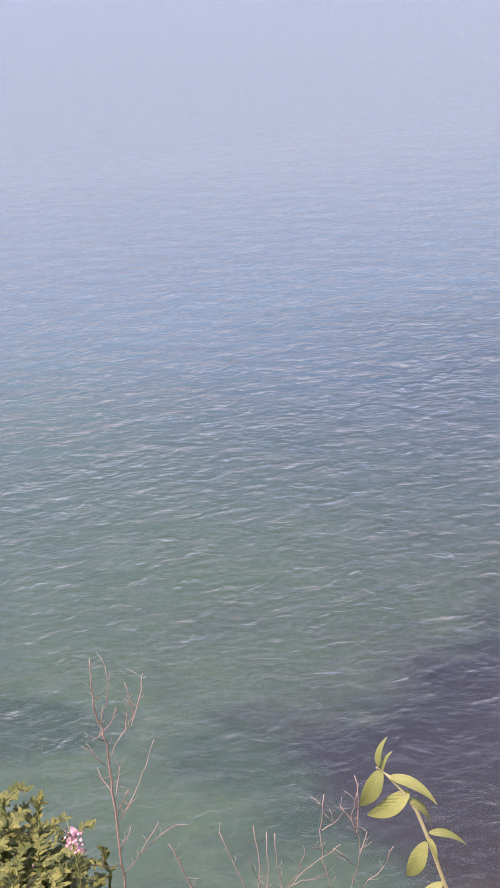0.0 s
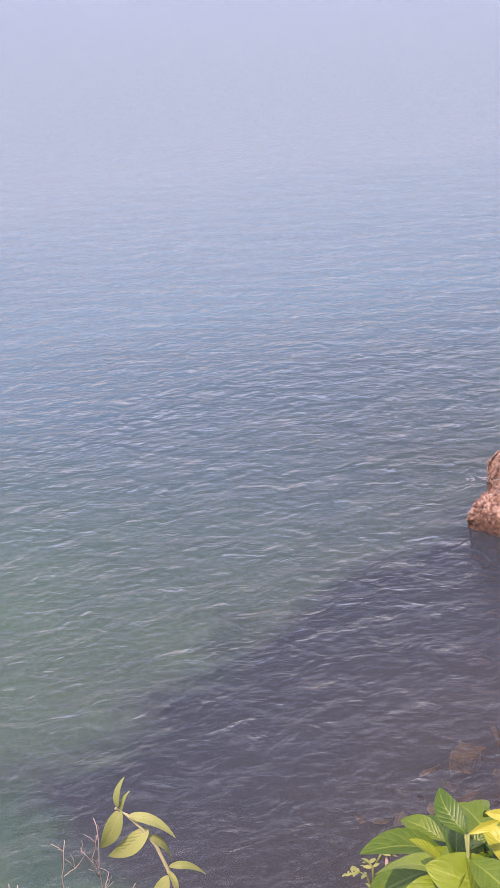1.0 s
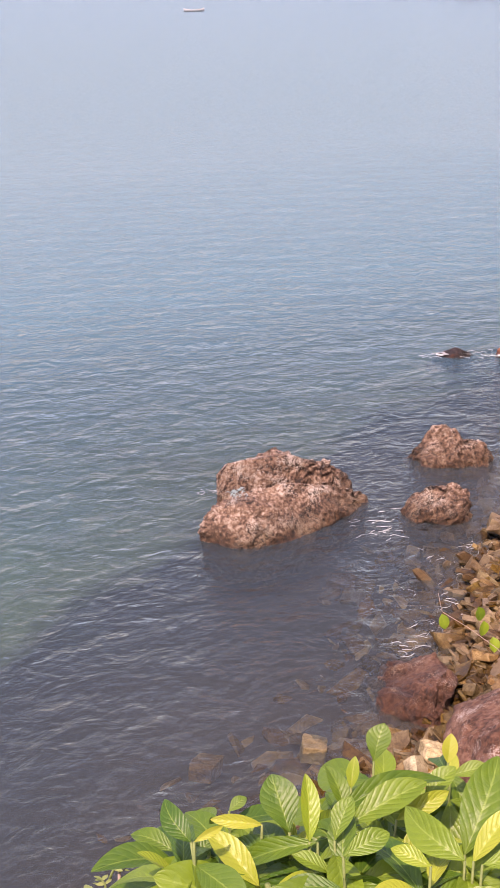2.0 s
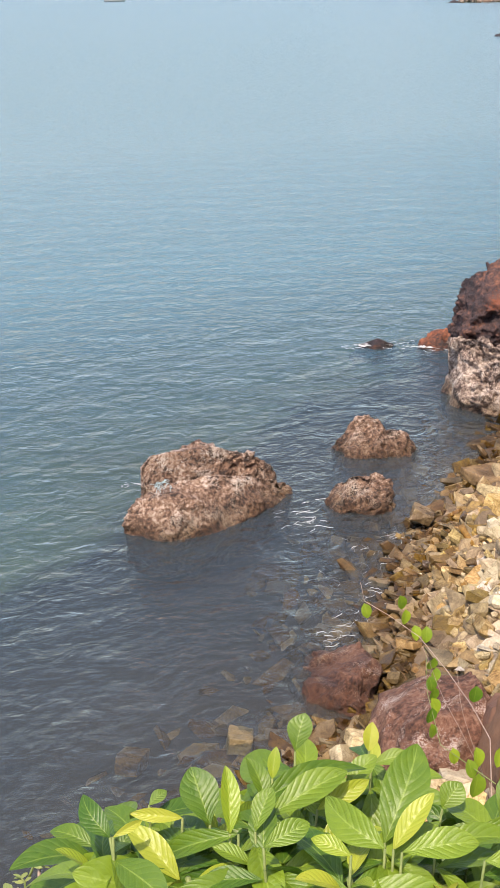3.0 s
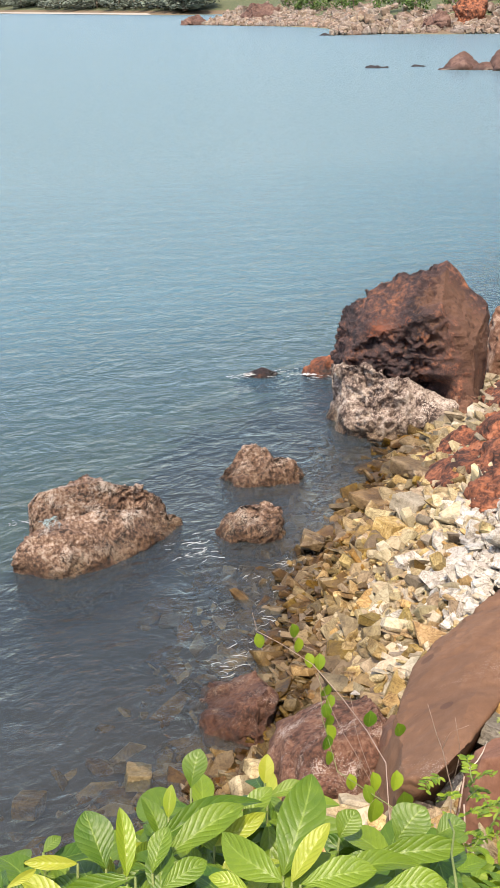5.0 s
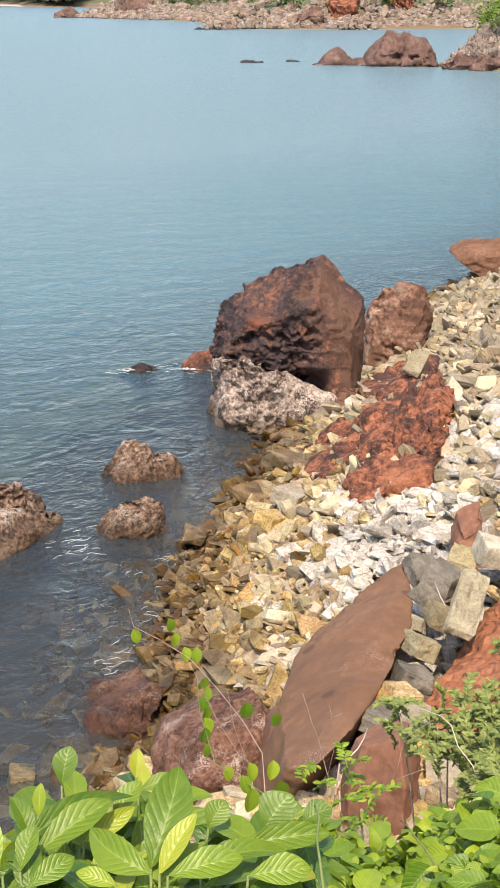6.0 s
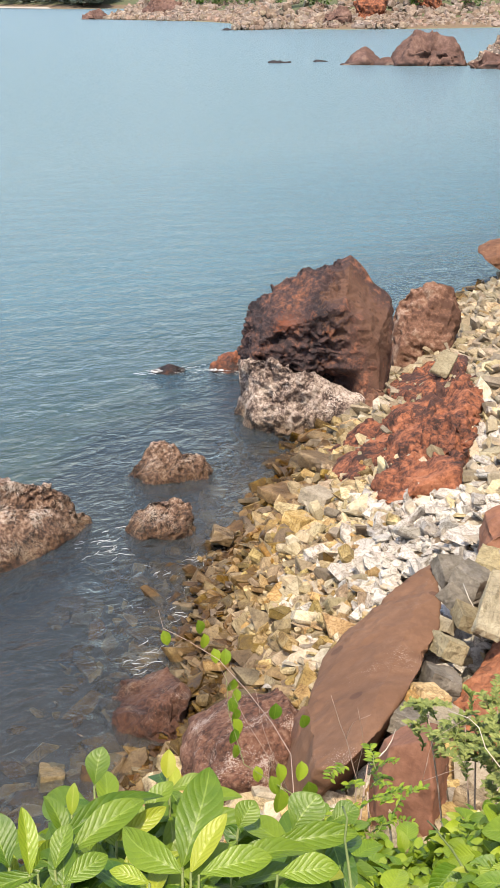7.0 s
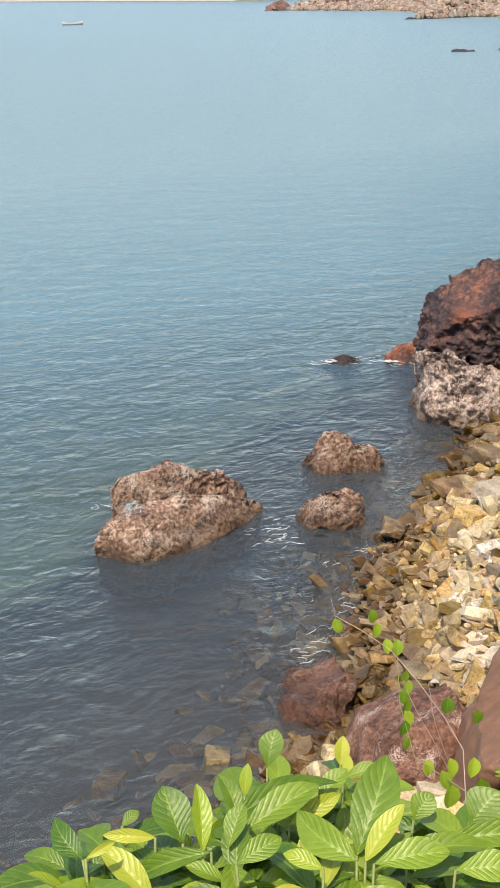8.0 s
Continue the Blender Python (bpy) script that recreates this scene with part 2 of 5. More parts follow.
def water_mat():
    m, nt, bsdf, geo = fresh("sea_water")
    nt.nodes.remove(bsdf)
    out = nt.nodes["Material Output"]
    pos = geo.outputs["Position"]
    stretch = nt.nodes.new("ShaderNodeMapping")
    stretch.vector_type = "TEXTURE"
    stretch.inputs["Rotation"].default_value = (0, 0, radians(12))
    stretch.inputs["Scale"].default_value = (1.15, 0.9, 1.0)
    nt.links.new(pos, stretch.inputs["Vector"])
    w1 = noise_of(nt, stretch.outputs[0], 1.7, 3, 0.5, 0.9)
    w2 = noise_of(nt, stretch.outputs[0], 5.0, 3, 0.5, 0.5)
    w0 = noise_of(nt, stretch.outputs[0], 0.8, 2, 0.5, 0.7)
    hgt = calc(nt, "ADD", calc(nt, "ADD", w1, calc(nt, "MULTIPLY", w2, 0.45)), calc(nt, "MULTIPLY", w0, 1.2))
    b = nt.nodes.new("ShaderNodeBump")
    b.inputs["Distance"].default_value = 0.30
    span = nt.nodes.new("ShaderNodeVectorMath")
    span.operation = "LENGTH"
    nt.links.new(pos, span.inputs[0])
    calm = nt.nodes.new("ShaderNodeMapRange")   # the breeze ruffles the open water more than the lee of the rocks
    calm.inputs["From Min"].default_value, calm.inputs["From Max"].default_value = 16.0, 90.0
    calm.inputs["To Min"].default_value, calm.inputs["To Max"].default_value = 0.55, 0.95
    nt.links.new(span.outputs["Value"], calm.inputs["Value"])
    nt.links.new(calm.outputs[0], b.inputs["Strength"])
    nt.links.new(hgt, b.inputs["Height"])
    dot = nt.nodes.new("ShaderNodeVectorMath")
    dot.operation = "DOT_PRODUCT"
    nt.links.new(pos, dot.inputs[0])
    dot.inputs[1].default_value = (*SN, 0)
    off = calc(nt, "SUBTRACT", SO[0] * SN[0] + SO[1] * SN[1], dot.outputs["Value"])   # metres out from the shore
    lie = nt.nodes.new("ShaderNodeVectorMath")
    lie.operation = "DOT_PRODUCT"
    nt.links.new(pos, lie.inputs[0])
    lie.inputs[1].default_value = (*SA, 0)
    bay = calc(nt, "MAXIMUM", calc(nt, "SUBTRACT", lie.outputs["Value"], SO[0] * SA[0] + SO[1] * SA[1] + 9.0), 0.0)
    off = calc(nt, "ADD", off, calc(nt, "MULTIPLY", bay, 0.5))   # the bed falls away beyond the outcrop
    clear = ramp(nt, calc(nt, "DIVIDE", off, 40.0, clamp=True), [(0.0, (0.78,) * 3), (0.05, (0.58,) * 3), (0.12, (0.54,) * 3), (0.22, (0.52,) * 3), (0.36, (0.34,) * 3), (0.6, (0.12,) * 3), (1.0, (0.04,) * 3)])   # clear over the stones, murky farther out
    murk = nt.nodes.new("ShaderNodeBsdfDiffuse")
    silt_and_haze = calc(nt, "ADD", calc(nt, "MULTIPLY", noise_of(nt, pos, 0.06, 3, 0.5), 0.2), calc(nt, "MULTIPLY", off, 0.014), clamp=True)
    sandy = calc(nt, "DIVIDE", calc(nt, "SUBTRACT", SO[0] * SA[0] + SO[1] * SA[1] + 5.0, lie.outputs["Value"]), 7.0, clamp=True)
    drift = calc(nt, "MULTIPLY", calc(nt, "SUBTRACT", noise_of(nt, pos, 0.25, 5, 0.6, 0.6), 0.5), 8.0)
    past = calc(nt, "DIVIDE", calc(nt, "SUBTRACT", calc(nt, "ADD", off, drift), 4.2), 5.0, clamp=True)
    gap = calc(nt, "DIVIDE", calc(nt, "SUBTRACT", SO[0] * SA[0] + SO[1] * SA[1] - 4.1, calc(nt, "ADD", lie.outputs["Value"], calc(nt, "MULTIPLY", drift, 0.4))), 1.0, clamp=True)
    sandy = calc(nt, "MULTIPLY", sandy, calc(nt, "MAXIMUM", past, gap))
    shoal = calc(nt, "MULTIPLY", sandy, calc(nt, "SUBTRACT", 1.0, calc(nt, "DIVIDE", off, 34.0), clamp=True))   # pale green shoal over sand
    # outer stops run paler and bluer, painting air haze into the open sea
    deep = ramp(nt, silt_and_haze, [(0.085, (0.155, 0.150, 0.140)), (0.135, (0.076, 0.092, 0.104)), (0.18, (0.054, 0.080, 0.104)), (0.24, (0.064, 0.126, 0.166)), (0.42, (0.090, 0.186, 0.240)), (0.9, (0.148, 0.242, 0.285))])
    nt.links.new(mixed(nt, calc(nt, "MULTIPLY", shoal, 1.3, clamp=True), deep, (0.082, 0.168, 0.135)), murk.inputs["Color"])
    see = nt.nodes.new("ShaderNodeBsdfTransparent")
    see.inputs["Color"].default_value = (0.80, 0.86, 0.84, 1)
    body = nt.nodes.new("ShaderNodeMixShader")
    nt.links.new(clear, body.inputs[0])
    nt.links.new(murk.outputs[0], body.inputs[1])
    nt.links.new(see.outputs[0], body.inputs[2])
    gloss = nt.nodes.new("ShaderNodeBsdfGlossy")
    sheen = nt.nodes.new("ShaderNodeMapRange")
    sheen.inputs["From Min"].default_value, sheen.inputs["From Max"].default_value = 20.0, 420.0
    sheen.inputs["To Min"].default_value, sheen.inputs["To Max"].default_value = 0.16, 0.20
    sheen.interpolation_type = calm.interpolation_type = "SMOOTHSTEP"
    nt.links.new(span.outputs["Value"], sheen.inputs["Value"])
    nt.links.new(sheen.outputs[0], gloss.inputs["Roughness"])
    nt.links.new(b.outputs[0], gloss.inputs["Normal"])
    fres = nt.nodes.new("ShaderNodeFresnel")
    fres.inputs["IOR"].default_value = 1.33
    nt.links.new(b.outputs[0], fres.inputs["Normal"])
    full = nt.nodes.new("ShaderNodeMixShader")
    nt.links.new(fres.outputs[0], full.inputs[0])
    nt.links.new(body.outputs[0], full.inputs[1])
    nt.links.new(gloss.outputs[0], full.inputs[2])
    nt.links.new(full.outputs[0], out.inputs["Surface"])
    return m


def leaf_mat(name, dark, light, vein, rough=0.38, glow=0.17):
    """A waxy leaf: side veins in its own length, colour shifting from leaf to leaf."""
    m, nt, bsdf, geo = fresh(name)
    uv = nt.nodes.new("ShaderNodeUVMap")
    sep = nt.nodes.new("ShaderNodeSeparateXYZ")
    nt.links.new(uv.outputs[0], sep.inputs[0])
    side = calc(nt, "ABSOLUTE", calc(nt, "SUBTRACT", sep.outputs["X"], 0.5))
    rib = calc(nt, "LESS_THAN", side, 0.022)
    lines = calc(nt, "FRACT", calc(nt, "MULTIPLY", calc(nt, "SUBTRACT", sep.outputs["Y"], calc(nt, "MULTIPLY", side, 0.62)), 8.0))
    near = calc(nt, "ABSOLUTE", calc(nt, "SUBTRACT", lines, 0.5))
    line = calc(nt, "SUBTRACT", 1.0, calc(nt, "MULTIPLY", near, 9.0), clamp=True)
    info = nt.nodes.new("ShaderNodeObjectInfo")
    rnd = calc(nt, "FRACT", calc(nt, "ADD", info.outputs["Random"], geo.outputs["Random Per Island"]))
    blot = noise_of(nt, geo.outputs["Position"], 30, 5, 0.65, 0.6)
    base = mixed(nt, calc(nt, "ADD", calc(nt, "MULTIPLY", rnd, 0.8), calc(nt, "MULTIPLY", calc(nt, "SUBTRACT", blot, 0.5), 0.7), clamp=True), dark, light)
    col = mixed(nt, calc(nt, "MAXIMUM", calc(nt, "MULTIPLY", rib, 0.35), calc(nt, "MULTIPLY", line, 0.09)), base, vein)
    nt.links.new(col, bsdf.inputs["Base Color"])
    bsdf.inputs["Roughness"].default_value = rough
    hgt = calc(nt, "MULTIPLY", calc(nt, "SMOOTH_MIN", near, 0.3, 0.15), 1.0)
    bumped(nt, bsdf, calc(nt, "ADD", hgt, calc(nt, "MULTIPLY", blot, 1.3)), 0.5, 0.005)
    thin = nt.nodes.new("ShaderNodeBsdfTranslucent")
    nt.links.new(mixed(nt, 0.5, col, light), thin.inputs["Color"])
    mixs = nt.nodes.new("ShaderNodeMixShader")
    mixs.inputs[0].default_value = glow
    out = nt.nodes["Material Output"]
    nt.links.new(bsdf.outputs[0], mixs.inputs[1])
    nt.links.new(thin.outputs[0], mixs.inputs[2])
    nt.links.new(mixs.outputs[0], out.inputs["Surface"])
    return m


M_LEAF = leaf_mat("broad_leaf", (0.042, 0.110, 0.009), (0.20, 0.29, 0.020), (0.32, 0.42, 0.08), 0.42)
M_LEAF_Y = leaf_mat("young_leaf", (0.20, 0.29, 0.02), (0.39, 0.40, 0.045), (0.42, 0.46, 0.08))
M_LEAF_SMALL = leaf_mat("creeper_leaf", (0.075, 0.165, 0.010), (0.33, 0.43, 0.030), (0.32, 0.42, 0.07), 0.45)
M_LEAF_DULL = leaf_mat("shrub_leaf", (0.055, 0.095, 0.02), (0.29, 0.32, 0.09), (0.3, 0.32, 0.14), 0.6)
M_STEM = rock_mat("green_stem", [(0.3, (0.11, 0.16, 0.04)), (0.7, (0.25, 0.29, 0.10))], 9, 0.6, 0.2, wet=False)
M_TWIG = rock_mat("dry_twig", [(0.3, (0.25, 0.16, 0.125)), (0.7, (0.48, 0.38, 0.32))], 12, 0.8, 0.3, wet=False)
M_GROUND, M_WATER = ground_mat(), water_mat()


# ---- building helpers ----
def mesh_from(name, bm, material, smooth=False):
    me = bpy.data.meshes.new(name)
    bm.to_mesh(me)
    bm.free()
    if isinstance(material, (list, tuple)):
        for k in material:
            me.materials.append(k)
    else:
        me.materials.append(material)
    if smooth:
        me.polygons.foreach_set("use_smooth", [True] * len(me.polygons))
    return me


def part(name, bm, material, parent=None, label="", smooth=False):
    ob = new(name, bm if isinstance(bm, bpy.types.Mesh) else mesh_from(name, bm, material, smooth))
    ob.parent = parent
    return tagged(ob, label)


def grid_mesh(name, X, Y, Z, material, smooth=True):
    r, c = X.shape
    co = np.stack([X, Y, Z], -1).reshape(-1, 3)
    i = np.arange(r * c).reshape(r, c)
    quads = np.stack([i[:-1, :-1], i[:-1, 1:], i[1:, 1:], i[1:, :-1]], -1).reshape(-1, 4)
    me = bpy.data.meshes.new(name)
    me.vertices.add(len(co))
    me.vertices.foreach_set("co", co.ravel())
    me.loops.add(quads.size)
    me.loops.foreach_set("vertex_index", quads.ravel())
    me.polygons.add(len(quads))
    me.polygons.foreach_set("loop_start", np.arange(0, quads.size, 4))
    me.polygons.foreach_set("loop_total", np.full(len(quads), 4))
    me.update()
    me.validate()
    me.polygons.foreach_set("use_smooth", np.full(len(quads), smooth))
    me.materials.append(material)
    return me


def fbm(p, octaves=4):
    return noise.fractal(p, 1.0, 2.0, octaves, noise_basis="PERLIN_ORIGINAL")


# ---- ground: sea bed, stony beach, bank and the path's shelf, as one sheet ----
def smoothstep(t):
    t = np.clip(t, 0, 1)
    return t * t * (3 - 2 * t)


def shore(s):
    return np.interp(s, [-60, -20, -3, 0, 1.6, 2.9, 4.2, 7, 9, 13.5, 16, 31, 35, 39, 44, 60, 110, 165, 180, 188, 215, 250, 400],
                     [-.2, -.2, .6, 1.3, 1.5, 1.8, 1.2, 0.1, -.2, -.4, -.9, -.4, .2, 6, 14, 26, 40, 30, -24, -30, -30, 20, 60])


def land(x, y):
    s = (x - SO[0]) * SA[0] + (y - SO[1]) * SA[1]
    d = (x - SO[0]) * SN[0] + (y - SO[1]) * SN[1]
    q = d - shore(s)
    beach = np.maximum(np.where(q > 0, np.where(s > 120, 0.95, 0.40) * q, 0.30 * q), -3.2)
    edge = np.interp(s, [-40, -10.1, -9, -6, -2.5, 0, 4, 12, 30, 60, 150, 300], [3.2, 3.4, 5.7, 5.5, 6.6, 7.4, 8.6, 9.0, 8.0, 9.0, 14, 14])
    top = 8.2 + np.minimum(0.3 * np.maximum(q - edge - 6, 0), 4)
    w = smoothstep((q - edge) / 2.6)
    near = beach * (1 - w) + top * w
    # the bank falls away just below the lookout
    ahead, reach = 0.35 * x + 0.937 * y, np.hypot(x, y)
    cap = 8.2 - 0.95 * np.maximum(ahead - 0.45, 0) + 3.0 * np.maximum(reach - 12, 0)
    near = np.maximum(beach, np.minimum(near, cap))
    # the headland across the bay and the far beach
    g = np.interp(d, [-1600, -500, -300, -268, -262, -238, -194, -150, -138, -128, -99, -74, 200], [1700, 950, 1200, 1100, 530, 517, 492, 420, 366, 388, 391, 425, 430])
    far = np.clip(0.16 * (s - g), -3.2, 22)
    return np.maximum(near, far)


def spaced(a, b, step, lo, hi, grow=1.13):
    mid = np.arange(a, b, step)
    out, v, h = [], b, step
    while v < hi:
        out.append(v)
        h *= grow
        v += h
    low, v, h = [], a - step, step
    while v > lo:
        low.append(v)
        h *= grow
        v -= h
    return np.array(low[::-1] + list(mid) + out)


gx, gy = spaced(-14, 42, 0.3, -3000, 4000), spaced(-4, 46, 0.3, -3000, 4000)
GX, GY = np.meshgrid(gx, gy)
GZ = land(GX, GY) + 0.10 * np.sin(GX * 1.7 + 1.3 * np.sin(GY * 0.9)) * np.sin(GY * 1.3 + GX * 0.4)
ground = tagged(new("ground", grid_mesh("ground", GX, GY, GZ, M_GROUND)), "stony shore bank with reddish soil running under the sea", "ground", kind="structure")

# ---- sea: one rippled sheet to the horizon ----
rr = [7.0]
while rr[-1] < 4800:
    rr.append(rr[-1] * 1.0055 + (0 if rr[-1] < 400 else rr[-1] * 0.03))
rr = np.array(rr)
aa = np.radians(np.linspace(-48, 98, 440))
RR, AA = np.meshgrid(rr, aa, indexing="ij")
WX, WY = RR * np.sin(AA), RR * np.cos(AA)
WZ = np.zeros_like(WX)
rng = np.random.RandomState(3)
for k in range(30):
    lam = 0.32 * 1.085 ** k
    th = radians(-70 + rng.uniform(-75, 75))
    amp = 0.0056 * lam ** 0.8 * rng.uniform(0.5, 1.1) if lam < 0.75 else 0.0034 * rng.uniform(0.4, 1.0)
    fade = np.clip((lam / (RR * 0.0055) - 2.5) / 3.0, 0, 1)
    warp = 0.7 * np.sin(WX * 0.21 / lam ** 0.5 + k) + 0.7 * np.sin(WY * 0.17 / lam ** 0.5 - 2 * k)
    WZ += amp * fade * np.sin(2 * np.pi / lam * (WX * math.cos(th) + WY * math.sin(th)) + rng.uniform(0, 6.28) + warp)
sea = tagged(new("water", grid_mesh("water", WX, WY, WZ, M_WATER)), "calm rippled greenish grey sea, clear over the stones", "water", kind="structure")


# ---- rocks ----
def refine(bm, length, rounds=7):
    for _ in range(rounds):
        long_edges = [e for e in bm.edges if e.calc_length() > length]
        if not long_edges:
            break
        bmesh.ops.subdivide_edges(bm, edges=long_edges, cuts=1)
        bmesh.ops.triangulate(bm, faces=[f for f in bm.faces if len(f.verts) > 3])


def hull_bm(points):
    bm = bmesh.new()
    for p in points:
        bm.verts.new(p)
    got = bmesh.ops.convex_hull(bm, input=bm.verts)
    bmesh.ops.delete(bm, geom=list({v for v in got["geom_interior"] + got["geom_unused"] if isinstance(v, bmesh.types.BMVert)}), context="VERTS")
    bmesh.ops.triangulate(bm, faces=bm.faces)
    return bm


def weather(bm, length, soften, rough, crag, seed, size=1.0, calm=None):
    """Rounds a hull and breaks its surface up: broad bulges, crags with ledges, fine pitting."""
    refine(bm, length)
    for _ in range(soften):
        bmesh.ops.smooth_vert(bm, verts=bm.verts, factor=0.5, use_axis_x=True, use_axis_y=True, use_axis_z=True)
    bm.normal_update()
    off = Vector((seed * 3.7, seed * 1.9, seed * 5.3))
    moves = []
    for v in bm.verts:
        p = v.co / size + off
        a = fbm(p * 0.9, 3) * 0.5
        b = fbm(Vector((p.x * 2.6, p.y * 2.6, p.z * 4.2)), 4)
        c = noise.turbulence(p * 6.5, 3, False) - 0.5
        ridge = -abs(fbm(p * 3.3 + Vector((9, 4, 2)), 3))
        ledge = noise.cell(Vector((p.x * 2.1, p.y * 2.1, p.z * 5.5 + 0.8 * a))) - 0.5
        keep = min(1.3, max(0.25, 0.8 + 1.6 * fbm(p * 0.7 + Vector((3, 8, 1)), 2)))
        if calm:
            keep *= calm(v.co)
        moves.append(v.normal * size * (rough * a + crag * keep * (0.6 * b + 0.9 * ridge + 0.3 * c + 0.1 * ledge)))
    for v, m in zip(bm.verts, moves):
        v.co += m
    if crag > 0.18:
        bmesh.ops.smooth_vert(bm, verts=bm.verts, factor=0.35, use_axis_x=True, use_axis_y=True, use_axis_z=True)
    bm.normal_update()


def ring_points(profile, depth, lean=0.0, front=(0.8, 0.55), back=(0.75, 0.7)):
    """Corner points of a boulder from its outline (across, up): the outline in the middle, smaller ones in front and behind."""
    us = [u for u, z in profile]
    mid_u, low = (min(us) + max(us)) / 2, min(z for u, z in profile)
    pts = [(u, 0.0, z) for u, z in profile]
    pts += [(mid_u + (u - mid_u) * front[0], -depth, low + (z - low) * front[1]) for u, z in profile]
    pts += [(mid_u + (u - mid_u) * back[0] + lean, depth, low + (z - low) * back[1]) for u, z in profile]
    return [Vector(p) for p in pts]


def facing(x, y):
    """Turn about z so that local -y points back to the path's lookout."""
    return -math.degrees(math.atan2(x, y))


def boulder(name, x, y, profile, depth, material, label, length=0.06, soften=2, rough=0.12, crag=0.10, seed=1, z=0.0, lean=0.0, front=(0.8, 0.55), back=(0.75, 0.7), group="", size=1.0, calm=None, undercut=None):
    bm = hull_bm(ring_points(profile, depth, lean, front, back))
    weather(bm, length, soften, rough, crag, seed, size, calm)
    if undercut:
        for v in bm.verts:
            undercut(v)
        bm.normal_update()
    ob = part(name, bm, material, None, "", True)
    ob.matrix_world = pose(x, y, z, 0, 0, facing(x, y))
    return tagged(ob, label, "rock", group)


def rock_lobe(points, seed, rough, crag, length=0.045, soften=2):
    bm = hull_bm([Vector(p) for p in points])
    weather(bm, length, soften, rough, crag, seed)
    return bm


# the large boulder: a wedge that runs away from the shore path, with a second lobe behind a notch
big = part("boulder", rock_lobe([(-1.8, -0.95, 0.0), (-0.83, -1.42, 0.0), (-0.2, -1.06, 0.0), (0.8, -0.15, 0.0), (1.62, 1.0, 0.0), (1.4, 1.5, 0.0), (-1.2, 0.5, 0.0), (-1.7, -0.9, -0.9), (-0.6, -1.3, -0.9), (1.6, 1.2, -0.9), (-0.9, 0.8, -0.9),
                                 (-1.74, -0.85, 0.50), (-1.3, -0.8, 0.68), (-0.65, -0.95, 0.66), (-1.2, -0.25, 0.74), (-0.1, -0.05, 0.86), (0.75, 0.4, 0.64), (1.5, 1.0, 0.26)], 2, 0.20, 0.16), M_SHELL, None, "", True)
big.matrix_world = pose(8.0, 21.7, 0, 0, 0, facing(8.0, 21.7))
tagged(big, "large pinkish brown boulder crusted with shells standing in the sea", "rock")
part("upper_lobe", rock_lobe([(-1.5, 0.35, -0.2), (1.3, 1.9, -0.2), (-0.6, 1.7, -0.2), (1.3, 1.0, -0.2), (-1.5, 0.5, 0.80), (-1.3, 0.55, 1.02), (-0.6, 0.65, 1.10), (0.05, 0.8, 1.09), (0.75, 1.0, 0.86), (1.25, 1.3, 0.36), (-0.4, 1.5, 1.0)], 4, 0.18, 0.13), M_SHELL, big, "rough upper lobe of the boulder", True)
boulder("boulder", 10.9, 20.95, [(-0.5, -0.7), (-0.85, 0.05), (-0.62, 0.42), (-0.26, 0.68), (0.3, 0.72), (0.55, 0.5), (0.6, 0.05), (0.35, -0.7)], 0.55, M_SHELL,
        "small reddish boulder with rough shells at the water's edge", 0.04, 2, 0.15, 0.12, 5, front=(0.8, 0.6))
boulder("boulder", 12.35, 23.75, [(-0.6, -0.7), (-0.95, -0.05), (-0.5, 0.45), (-0.3, 0.72), (0.12, 0.76), (0.5, 0.52), (0.95, 0.40), (1.15, 0.05), (0.6, -0.7)], 0.65, M_SHELL,
        "small craggy rust brown boulder standing in shallow water", 0.04, 2, 0.2, 0.16, 9)
boulder("boulder", 16.4, 31.0, [(-0.9, -0.4), (-0.5, 0.05), (-0.05, 0.26), (0.4, 0.12), (0.9, -0.4)], 0.6, M_CLIFF, "low dark rock washed over by small waves", 0.05, 2, 0.15, 0.12, 12)
boulder("boulder", 18.0, 30.4, [(-0.7, -0.5), (-0.55, 0.2), (-0.1, 0.5), (0.5, 0.45), (0.75, 0.1), (0.7, -0.5)], 0.6, M_LATERITE, "low rust brown rock at the foot of the outcrop", 0.06, 2, 0.15, 0.12, 14)

def hollow(v):
    """The dark hollow under the outcrop's face, above its foot."""
    w = smoothstep((1.45 - v.co.z) / 0.5) * smoothstep((0.4 - v.co.y) / 0.5) * smoothstep((v.co.x + 0.9) / 0.7) * smoothstep((1.3 - v.co.x) / 0.5)
    v.co.y += 0.6 * float(w)


# the tall outcrop: one rock with a craggy dark face, a smoother brown side and a pale shell-covered foot
outcrop = boulder("rock_outcrop", 18.0, 26.2, [(-1.6, -0.9), (-1.75, 1.1), (-1.95, 1.6), (-1.85, 2.35), (-1.6, 2.8), (-1.1, 3.2), (-0.4, 3.42), (0.45, 3.5), (0.9, 3.98), (1.2, 3.5), (1.5, 3.25), (1.95, 2.85), (2.0, 2.2), (1.95, -0.9)], 1.5, M_CLIFF,
                  "tall craggy dark brown outcrop with rusty patches at the waterline", 0.05, 1, 0.24, 0.26, 21, front=(0.82, 0.80), back=(0.7, 0.8), calm=lambda p: min(1.0, max(0.12, (1.0 - p.x) / 0.5)) * (1.0 + 0.35 * float(smoothstep((p.z - 1.7) / 0.7))), undercut=hollow)
